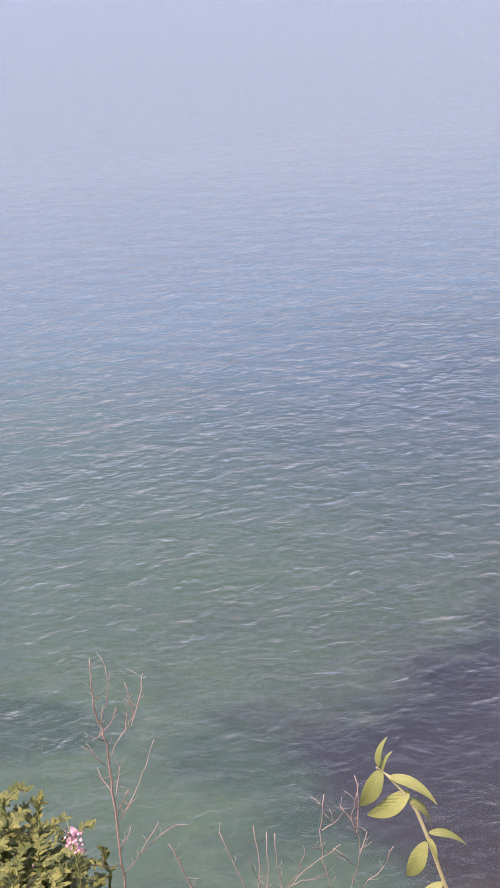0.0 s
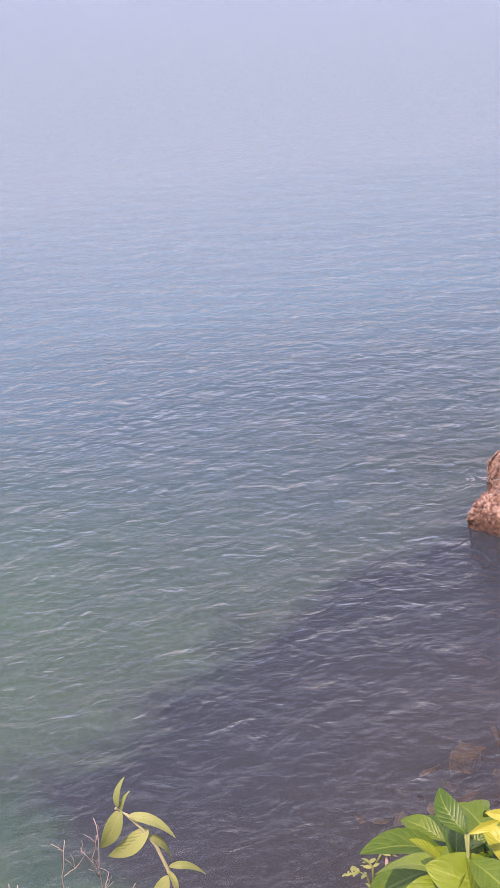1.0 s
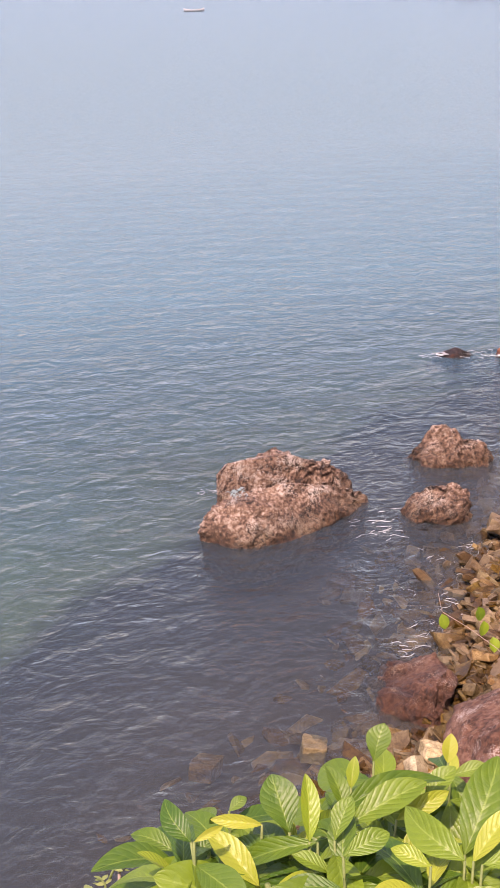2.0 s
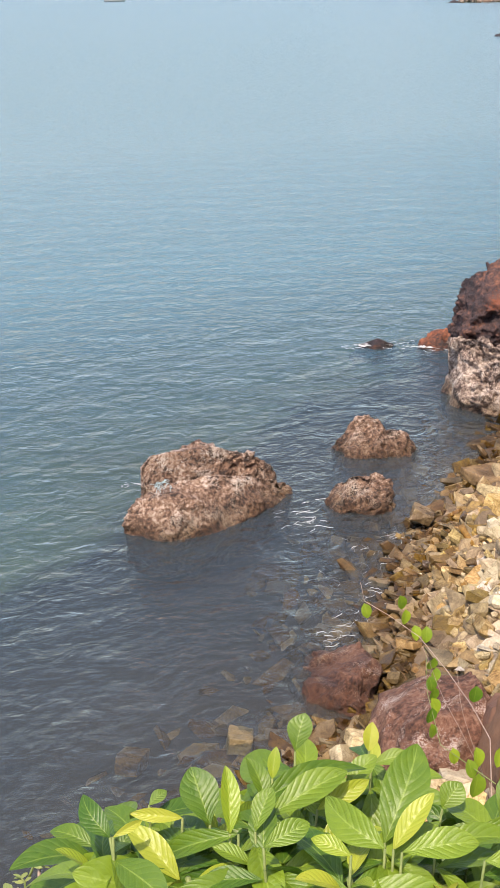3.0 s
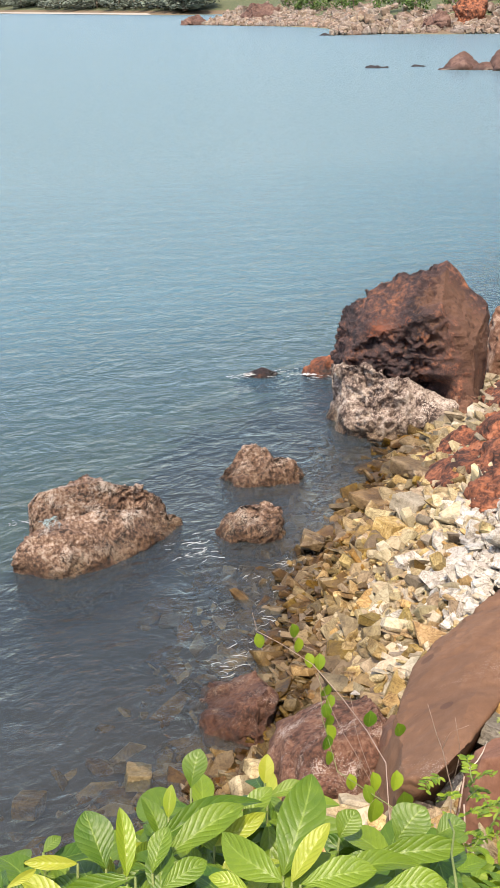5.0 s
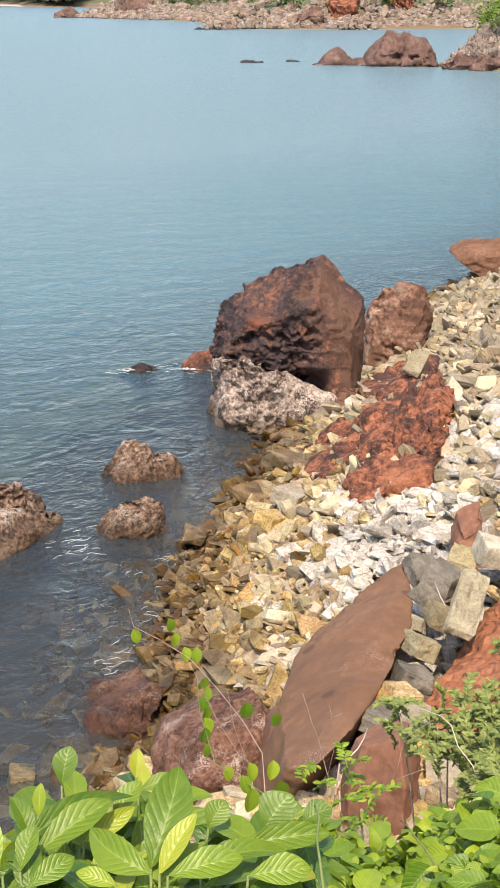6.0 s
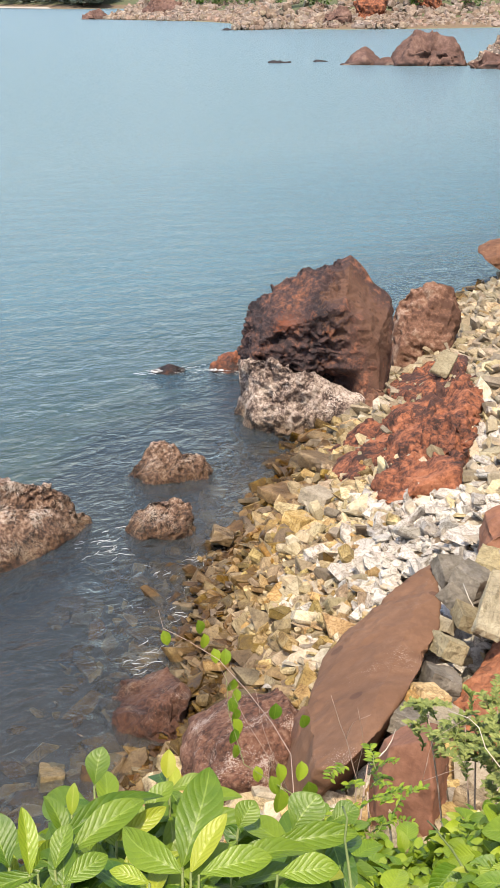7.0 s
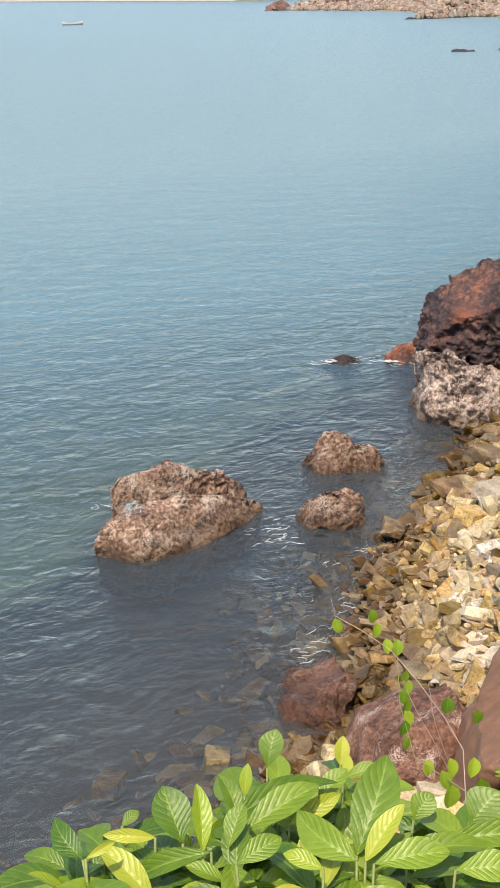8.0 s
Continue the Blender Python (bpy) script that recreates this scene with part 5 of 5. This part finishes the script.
for a0, b0, a1, b1, k in ((-0.163, 0.385, -0.168, 0.46, 0), (-0.154, 0.371, -0.150, 0.425, 0), (-0.158, 0.368, -0.215, 0.265, 1), (-0.133, 0.35, -0.02, 0.362, 0), (-0.093, 0.301, -0.20, 0.225, 1), (-0.091, 0.281, -0.0, 0.222, 0), (-0.04, 0.178, 0.055, 0.183, 0), (-0.052, 0.143, -0.115, 0.035, 1), (-0.016, 0.016, -0.09, -0.012, 1), (-0.05, 0.165, -0.01, 0.145, 0)):
    base = wo + Vector((a0, 0, b0 + 0.6))
    put(part("leaf", SOFT[k], None, weed), leaf_pose(base, wo + Vector((a1, r.uniform(-0.05, 0.02), b1 + 0.6)), (r.uniform(-0.4, 0.4), -0.6, 1)))

# small-leaved shrub with pink flower spikes beyond the dry stalk
bz = float(land(np.array(-1.1), np.array(2.5)))
r2 = random.Random(41)
tops = [(-1.15 + r2.uniform(-0.17, 0.15), 2.55 + r2.uniform(-0.2, 0.2), 8.06 + r2.uniform(-0.14, 0.08)) for k in range(20)] + [(-0.95, 2.6, 7.99), (-0.93, 2.45, 7.85), (-0.9, 2.4, 7.78), (-1.1, 2.7, 8.03), (-1.12, 2.6, 8.06), (-0.84, 2.4, 7.72)]
sprig_bush("bush", tops, (-1.1, 2.5, bz), "dense shrub of small yellowish green leaves beside the stalk", 0.022, M_LEAF_DULL, 43, 16, 17, 0.12)
for tip_x, tip_y, tip_z, seed in ((-0.696, 2.501, 7.969, 71), (-0.541, 2.484, 7.949, 73)):
    sprig_bush("sprig", [(tip_x, tip_y, tip_z), (tip_x + 0.03, tip_y + 0.02, tip_z - 0.05), (tip_x - 0.03, tip_y, tip_z - 0.07)], (tip_x, tip_y, float(land(np.array(tip_x), np.array(tip_y)))), "small leafy sprig standing among dry twigs", 0.02, M_LEAF_DULL, seed, 9, 5, 0.06)
M_PINK = rock_mat("pink_petal", [(0.3, (0.42, 0.22, 0.28)), (0.7, (0.62, 0.42, 0.46))], 30, 0.7, 0.1, wet=False)
rs = random.Random(8)
spike = thing("flower_spike", -0.885, 2.48, 8.05, "pink flower spike rising out of the shrub", "flower")
bm = bmesh.new()
tube(bm, [Vector((0.0, 0, -0.25)), Vector((0.0, 0, -0.05)), Vector((-0.01, 0, 0.09))], 0.002, 0.001, 5)
part("stem", bm, M_STEM, spike, "", True)
bm = bmesh.new()
for k in range(70):
    q = Vector((rs.gauss(0, 0.008), rs.gauss(0, 0.008), rs.uniform(-0.02, 0.05)))
    d = Vector((rs.uniform(-1, 1), rs.uniform(-1, 1), rs.uniform(-0.3, 0.8))).normalized() * 0.010
    e = d.orthogonal().normalized() * 0.005
    bm.faces.new([bm.verts.new(c) for c in (q, q + d * 0.5 + e, q + d, q + d * 0.5 - e)])
part("petals", bm, M_PINK, spike, "pink petals", True)

# pale sprig with tiny buds in front of the shrubs
sprig_bush("sprig", [(0.47, 2.60, 8.06), (0.46, 2.63, 8.09), (0.48, 2.58, 8.02)], (0.5, 2.5, 7.2), "thin pale sprig with tiny buds beside the shrubs", 0.022, M_LEAF_PALE, 61, 5, 3, 0.05)

M_DRIFT = rock_mat("driftwood", [(0.3, (0.45, 0.38, 0.30)), (0.7, (0.68, 0.62, 0.54))], 9, 0.8, 0.3, wet=False)

# scrap of pale blue net caught on the large boulder
M_NET = rock_mat("net_cord", [(0.3, (0.25, 0.42, 0.46)), (0.7, (0.50, 0.62, 0.64))], 9, 0.6, 0.1, wet=False)
net = thing("net_scrap", 6.78, 21.35, 0.83, "scrap of pale blue fishing net caught on the boulder", "net")
rn = random.Random(3)
for k in range(26):
    bm = bmesh.new()
    a = Vector((rn.gauss(0, 0.11), rn.gauss(0, 0.07), 0))
    b = a + Vector((rn.uniform(-0.16, 0.16), rn.uniform(-0.1, 0.1), 0))
    for q in (a, b):
        q.z = 0.03 + 0.35 * q.y + rn.uniform(0, 0.05)
    tube(bm, bent(a, b, 0.03, 4, 0.012, rn), 0.006, 0.005, 4)
    part("cord", bm, M_NET, net, "", True)

# bleached sticks
for k, pts in enumerate((((6.98, 8.86, 2.75), (7.09, 8.89, 2.78), (7.22, 8.97, 2.8), (7.39, 9.12, 2.8)), ((10.16, 11.3, 2.9), (9.95, 10.95, 2.9), (9.9, 10.79, 2.85)), ((3.496, 3.522, 6.74), (3.51, 3.556, 6.792), (3.498, 3.651, 6.85), (3.521, 3.727, 6.909), (3.528, 3.805, 6.915), (3.496, 3.91, 6.912)))):
    stick = thing("stick", *pts[0], "thin bleached stick lying on the rocks", "stick")
    bm = bmesh.new()
    tube(bm, [Vector(q) - Vector(pts[0]) for q in pts], 0.008 if k < 2 else 0.003, 0.004 if k < 2 else 0.0015, 6)
    part("wood", bm, M_DRIFT, stick, "", True)


# ---- across the bay: headlands, boulders, rubble, trees, boats ----
M_FAR_ROCK = rock_mat("far_rock", [(0.36, (0.055, 0.032, 0.027)), (0.5, (0.12, 0.066, 0.053)), (0.66, (0.24, 0.15, 0.12))], 0.25, 0.9, 0.5)
M_RUBBLE = rock_mat("far_rubble", [(0.36, (0.11, 0.078, 0.06)), (0.5, (0.23, 0.175, 0.14)), (0.66, (0.42, 0.36, 0.30))], 0.7, 0.9, 0.5, vary=0.2)
M_FAR_LEAF = rock_mat("far_foliage", [(0.3, (0.035, 0.075, 0.02)), (0.5, (0.075, 0.14, 0.03)), (0.7, (0.15, 0.21, 0.06))], 0.8, 0.8, 0.6, wet=False, vary=0.25)
M_SAND = rock_mat("pale_sand", [(0.3, (0.36, 0.32, 0.27)), (0.7, (0.48, 0.44, 0.38))], 0.05, 0.95, 0.1, wet=False)
M_HULL = rock_mat("boat_paint", [(0.3, (0.27, 0.29, 0.31)), (0.7, (0.40, 0.42, 0.44))], 1.5, 0.5, 0.1, wet=False)


def far_boulder(x, y, profile, depth, seed, label, material=M_FAR_ROCK, z=0.0, size=4.0):
    return boulder("boulder", x, y, profile, depth, material, label, 0.55, 1, 0.5, 0.35, seed, z, front=(0.85, 0.6), size=size)


far_boulder(129.0, 159.0, [(-5.6, -1.5), (-5.2, 1.2), (-3.6, 3.4), (-1.6, 4.9), (0.8, 5.4), (3.0, 4.6), (4.6, 3.2), (5.6, 1.0), (5.6, -1.5)], 3.5, 61, "large domed brown rock off the nearer headland")
far_boulder(122.0, 166.0, [(-4.0, -1.5), (-3.8, 0.4), (-1.6, 1.6), (0.6, 2.9), (1.4, 2.4), (2.6, 0.9), (3.8, 0.5), (4.0, -1.5)], 2.5, 63, "pointed brown rock in the bay")
far_boulder(125.5, 162.5, [(-3.6, -1.5), (-3.2, 0.3), (-1.0, 0.9), (0.6, 0.6), (2.4, 1.4), (3.6, 0.4), (3.6, -1.5)], 1.6, 64, "low rocks joining the domed rock to the pointed one")
far_boulder(129.5, 155.5, [(-4.2, -1.5), (-3.8, 0.5), (-1.5, 1.9), (0.6, 1.2), (2.4, 2.0), (4.2, 0.6), (4.2, -1.5)], 1.6, 66, "low brown rocks at the foot of the domed rock")
far_boulder(113.8, 176.5, [(-2.0, -1.0), (-1.9, 0.5), (0.3, 0.75), (1.9, 0.4), (2.0, -1.0)], 1.2, 65, "small dark rock awash in the bay", M_WEED, size=1.2)
far_boulder(121.5, 176.0, [(-1.4, -1.0), (-1.3, 0.4), (0.5, 0.55), (1.3, 0.3), (1.4, -1.0)], 0.7, 67, "small dark rock awash in the bay", M_WEED, size=1.2)
far_boulder(208.0, 352.0, [(-2.0, -1.0), (-1.6, 0.4), (0.4, 0.9), (2.0, 0.3), (2.0, -1.0)], 1.2, 69, "dark rock off the far shore", M_WEED, size=1.2)
far_boulder(220.0, 352.0, [(-2.2, -1.0), (-1.9, 0.3), (0.2, 0.6), (2.2, 0.4), (2.2, -1.0)], 1.2, 71, "dark rock off the far shore", M_WEED, size=1.2)
far_boulder(258.0, 553.0, [(-7.0, -2), (-6.0, 0.6), (-1.0, 4.2), (2.5, 4.6), (5.0, 2.0), (9.0, 1.0), (9.0, -2)], 4, 73, "dark pointed rock at the tip of the far headland")
far_boulder(280.0, 530.0, [(-11, -2), (-9, 3), (-4, 9.5), (0, 8), (6, 9), (12, 6), (14, -2)], 8, 75, "brown rocky end of the far headland")
far_boulder(262.0, 352.0, [(-5, -2), (-5, 5), (-3, 8.5), (3, 9), (5.5, 7), (5, -2)], 5, 77, "tall red rock on the far shore", M_LATERITE, 3.0)
far_boulder(289.0, 356.0, [(-4.5, -2), (-4, 6), (-2, 10.5), (3, 10), (4.5, 5), (4.5, -2)], 5, 79, "tall red rock on the far shore", M_LATERITE, 4.0)
far_boulder(247.0, 349.0, [(-5, -2), (-4.5, 3), (0, 6), (4, 4.5), (5, -2)], 4, 81, "brown rock on the far shore", M_FAR_ROCK, 1.5)
far_boulder(137.5, 151.5, [(-2.6, -1.5), (-2.2, 2.4), (0.4, 3.8), (2.4, 3.0), (2.8, -1.5)], 2.0, 83, "brown rock at the headland's foot")

far_boulder(130.8, 146.0, [(-4.0, -1.5), (-3.6, 1.2), (-1.4, 2.2), (1.0, 1.6), (3.0, 2.4), (4.0, 0.8), (4.0, -1.5)], 2.0, 89, "low brown rocks along the headland's waterline")
far_boulder(132.4, 141.4, [(-4.5, -1.5), (-4.0, 1.4), (-1.8, 2.8), (0.8, 2.0), (3.4, 2.6), (4.5, 1.0), (4.5, -1.5)], 2.0, 91, "low brown rocks along the headland's waterline")
far_boulder(134.0, 136.8, [(-4.0, -1.5), (-3.4, 1.6), (-0.8, 2.4), (1.6, 2.9), (3.4, 1.4), (4.0, -1.5)], 2.2, 93, "low brown rocks along the headland's waterline")
far_boulder(124.0, 162.0, [(-3.2, -1.5), (-3.0, 0.5), (-1.0, 1.3), (0.6, 0.8), (2.2, 1.2), (3.2, 0.4), (3.2, -1.5)], 1.5, 95, "low brown rocks awash beside the domed rock")

r = random.Random(77)
rubble_src = [stone_mesh("rubble", 300 + k, 0.26, M_RUBBLE) for k in range(6)]


def rubble(name, n, place, label):
    pieces = []
    for k in range(n):
        x, y, size = place(r)
        z = float(land(np.array(x), np.array(y)))
        if z > -0.6:
            pieces.append((r.choice(rubble_src), pose(x, y, z + 0.1 * size, r.uniform(-30, 30), r.uniform(-30, 30), r.uniform(0, 360)) @ Matrix.Diagonal((size, size, size, 1)), 0))
    me = joined(pieces, [M_RUBBLE], name)
    return tagged(new(name, me), label, "rubble", kind="stuff")


def near_head(r):
    s, q = r.uniform(158, 232), r.uniform(-1.0, 9.5)
    x, y = sd_to_xy(s, q + float(shore(s)))
    return x, y, r.uniform(0.6, 1.9)


def far_head(r):
    d = r.uniform(-262, 40)
    g = float(np.interp(d, [-268, -262, -238, -194, -150, -138, -128, -99, -74, 200], [1100, 530, 517, 492, 420, 366, 388, 391, 425, 430]))
    x, y = sd_to_xy(g + abs(r.gauss(0, 22)), d)
    return x, y, r.uniform(1.2, 4.2)


rubble("rubble", 5200, near_head, "broken brown and pale stones on the nearer headland")
rubble("rubble", 3200, far_head, "broken pale and reddish stones along the far shore")


def clump_mesh(seed, n=260):
    """A crown of small leaf clumps round an uneven set of limbs, about one metre across."""
    rc = random.Random(seed)
    lobes = [(Vector((rc.uniform(-0.36, 0.36), rc.uniform(-0.36, 0.36), rc.uniform(0.15, 0.75))), rc.uniform(0.16, 0.30)) for k in range(9)]
    vs, fs = [], []
    for k in range(n):
        c, rad = rc.choice(lobes)
        d = Vector((rc.gauss(0, 1), rc.gauss(0, 1), rc.gauss(0, 1))).normalized()
        p = c + d * rad * rc.uniform(0.7, 1.08)
        a = d.orthogonal().normalized() * rc.uniform(0.03, 0.07)
        b = d.cross(a).normalized() * rc.uniform(0.03, 0.07)
        t = d * rc.uniform(-0.03, 0.05)
        base = len(vs)
        vs.extend([(p - a)[:], (p - b * 0.6 + t)[:], (p + a)[:], (p + b + t)[:]])
        fs.append((base, base + 1, base + 2, base + 3))
    me = bpy.data.meshes.new("crown")
    me.from_pydata(vs, [], fs)
    me.materials.append(M_FAR_LEAF)
    return me


CROWNS = [clump_mesh(500 + k) for k in range(5)]
M_NEAR_LEAF = rock_mat("sunlit_foliage", [(0.3, (0.07, 0.14, 0.02)), (0.5, (0.15, 0.24, 0.035)), (0.7, (0.28, 0.36, 0.08))], 1.5, 0.8, 0.6, wet=False, vary=0.25)
BUSHES = [me.copy() for me in CROWNS]
for me in BUSHES:
    me.materials[0] = M_NEAR_LEAF
M_BARK = rock_mat("bark", [(0.3, (0.10, 0.07, 0.05)), (0.7, (0.22, 0.17, 0.13))], 2.0, 0.9, 0.5, wet=False)
bm = bmesh.new()
tube(bm, [Vector((0, 0, -0.1)), Vector((0.02, 0.01, 0.2)), Vector((-0.01, 0.02, 0.5))], 0.03, 0.012, 6)
for a in (0.4, 2.3, 4.4):
    tube(bm, [Vector((0.0, 0.0, 0.25)), Vector((0.12 * math.cos(a), 0.12 * math.sin(a), 0.42)), Vector((0.24 * math.cos(a), 0.24 * math.sin(a), 0.6))], 0.014, 0.005, 5)
TRUNK = mesh_from("trunk", bm, M_BARK, True)


def far_tree(x, y, wide, tall, label, crowns=CROWNS):
    z = float(land(np.array(x), np.array(y)))
    ob = thing("tree", x, y, z, label, "tree", "trees across the bay")
    for me, nm in ((TRUNK, "trunk"), (r.choice(crowns), "crown")):
        p = part(nm, me, None, ob)
        p.matrix_basis = pose(0, 0, 0, 0, 0, r.uniform(0, 360)) @ Matrix.Diagonal((wide, wide, tall, 1))


for k in range(70):
    d = r.uniform(-235, 40)
    g = float(np.interp(d, [-262, -238, -194, -150, -138, -128, -99, -74, 200], [530, 517, 492, 420, 366, 388, 391, 425, 430]))
    x, y = sd_to_xy(g + r.uniform(34, 95), d)
    far_tree(x, y, r.uniform(6, 13), r.uniform(5, 11), "round green tree above the far rocky shore")
for k in range(90):
    s, q = r.uniform(176, 218), r.uniform(4.5, 15)
    x, y = sd_to_xy(s, q + float(shore(s)))
    far_tree(x, y, r.uniform(3.0, 5.5), r.uniform(1.8, 4.2), "bright green bush on top of the nearer headland", BUSHES)


# the far beach with a line of trees behind it, haze mixed into their colour
def strip(name, pts, half, z, material, label, kind="structure"):
    X = np.array([[p[0] - half * 0.3, p[0] + half * 0.3] for p in pts])
    Y = np.array([[p[1] - half, p[1] + half] for p in pts])
    Z = np.full(X.shape, z) + np.array([[0.0, 1.1]])
    return tagged(new(name, grid_mesh(name, X, Y, Z, material)), label, "beach", kind=kind)


strip("beach", [sd_to_xy(float(np.interp(d, [-1600, -500], [1700, 950])) - 12, d) for d in range(-1600, -480, 60)], 14, 0.3, M_SAND, "pale sandy beach across the bay")
# foliage greyed and lightened so its base colour carries the distance haze
M_HAZED_WOODS = rock_mat("far_woods_haze_tint", [(0.3, (0.11, 0.14, 0.115)), (0.5, (0.15, 0.18, 0.145)), (0.7, (0.20, 0.225, 0.175))], 0.05, 0.9, 0.4, wet=False, vary=0.2)
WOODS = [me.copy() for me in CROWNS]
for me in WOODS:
    me.materials[0] = M_HAZED_WOODS
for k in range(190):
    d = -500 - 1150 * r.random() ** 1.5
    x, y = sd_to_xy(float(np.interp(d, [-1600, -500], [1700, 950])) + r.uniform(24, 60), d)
    far_tree(x, y, r.uniform(24, 44), r.uniform(11, 20), "tree in the wooded line behind the far beach, haze put into its colour", WOODS)


def boat(x, y, turn, label):
    """A long open fishing boat with raised ends, thwarts and an outrigger float."""
    ob = thing("fishing_boat", x, y, 0, label, "boat")
    ob.matrix_basis = pose(x, y, 0, 0, 0, turn)
    n = 14
    bm = bmesh.new()
    rows = []
    for i in range(n + 1):
        t = i / n * 2 - 1
        w = 0.75 * (1 - abs(t) ** 2.6) + 0.03
        lift = 0.55 * abs(t) ** 3
        rows.append([bm.verts.new((t * 3.6, a * w, z)) for a, z in ((-1, 0.65 + lift), (-0.75, 0.1 + lift * 0.6), (0, -0.2 + lift * 0.4), (0.75, 0.1 + lift * 0.6), (1, 0.65 + lift), (0.85, 0.62 + lift), (0, 0.12 + lift * 0.5), (-0.85, 0.62 + lift))])
    for u, v in zip(rows, rows[1:]):
        for k in range(8):
            bm.faces.new((u[k], u[(k + 1) % 8], v[(k + 1) % 8], v[k]))
    part("hull", bm, M_HULL, ob, "", True)
    for px in (-1.6, 0.0, 1.6):
        bm = bmesh.new()
        bmesh.ops.create_cube(bm, size=1.0, matrix=Matrix.Translation((px, 0, 0.55)) @ Matrix.Diagonal((0.25, 1.3, 0.05, 1)))
        bmesh.ops.bevel(bm, geom=list(bm.edges), offset=0.01, segments=1, affect="EDGES")
        part("thwart", bm, M_TWIG, ob)
    bm = bmesh.new()
    tube(bm, [(-2.2, 2.2, 0.2), (-1.8, 2.2, 0.1), (1.8, 2.2, 0.1), (2.2, 2.2, 0.2)], 0.1, 0.08, 8)
    part("outrigger", bm, M_HULL, ob, "", True)
    for px in (-1.2, 1.2):
        bm = bmesh.new()
        tube(bm, [(px, 0.0, 0.65), (px, 1.2, 0.6), (px, 2.2, 0.15)], 0.035, 0.03, 6)
        part("boom", bm, M_TWIG, ob, "", True)
    return ob


boat(121.0, 412.0, 8, "small white open fishing boat far out on the bay")


# ---- foam where small waves meet the rocks ----
M_FOAM = rock_mat("sea_foam", [(0.3, (0.42, 0.44, 0.45)), (0.7, (0.62, 0.63, 0.64))], 8, 0.9, 0.2, wet=False)
r = random.Random(19)


def foam(x, y, along, across, turn, n, label, white=0):
    """Thin curling threads of foam lying on the water, with broken white patches where a wave turns over."""
    bm = bmesh.new()
    for k in range(n):
        p = Vector((r.gauss(0, along), r.gauss(0, across), 0))
        a, bend = r.uniform(-0.7, 0.7), r.uniform(-0.35, 0.35)
        wide = r.uniform(0.0012, 0.0038)
        left, right = [], []
        steps = r.randrange(5, 14)
        for i in range(steps):
            d = Vector((math.cos(a), math.sin(a), 0))
            w = wide * math.sin(math.pi * (i + 0.5) / steps) * r.uniform(0.3, 1.5)
            side = Vector((-d.y, d.x, 0)) * w
            z = Vector((0, 0, 0.035))
            left.append(bm.verts.new(p + side + z))
            right.append(bm.verts.new(p - side + z * 0.8))
            p = p + d * r.uniform(0.02, 0.045)
            a += bend + r.uniform(-0.6, 0.6)
        for i in range(steps - 1):
            bm.faces.new((left[i], right[i], right[i + 1], left[i + 1]))
    for k in range(white):
        p = Vector((r.gauss(0, along * 0.45), r.gauss(0, across * 0.45), 0.05 + r.uniform(0, 0.03)))
        q = r.uniform(0.02, 0.07)
        ring = [bm.verts.new(p + Vector((1.7 * q * math.cos(i * 0.9) * r.uniform(0.4, 1.2), q * math.sin(i * 0.9) * r.uniform(0.4, 1.2), r.uniform(-0.02, 0.02)))) for i in range(7)]
        bm.faces.new(ring)
    ob = part("foam", bm, M_FOAM, None, "", True)
    ob.matrix_world = pose(x, y, 0, 0, 0, turn)
    return tagged(ob, label, "foam", kind="stuff")


foam(9.6, 20.85, 0.42, 0.28, 25, 22, "thin white foam threads beside the large boulder")
foam(7.0, 23.6, 0.3, 0.1, 10, 10, "white foam behind the large boulder")
foam(16.2, 31.0, 0.5, 0.16, -10, 30, "white foam where waves wash over a low rock", 30)
foam(17.6, 30.2, 0.35, 0.12, -40, 20, "white foam at the foot of a low rock", 22)
foam(10.3, 18.9, 0.6, 0.3, 60, 30, "thin foam among the wet stones")
foam(9.0, 17.2, 0.6, 0.3, 60, 26, "thin foam among the wet stones")
foam(8.0, 16.4, 0.35, 0.15, 20, 14, "few foam flecks over the shallow stones")
surf = [sd_to_xy(float(np.interp(d, [-99, -74], [391, 425])) - 1.5, d) for d in range(-95, -71, 3)]
tagged(new("surf", grid_mesh("surf", np.array([[x, x + 1.8] for x, y in surf]), np.array([[y, y + 1.4] for x, y in surf]), np.array([[0.06, 0.2]] * len(surf)), M_FOAM)), "thin line of white surf along the far shore", "foam", kind="stuff")
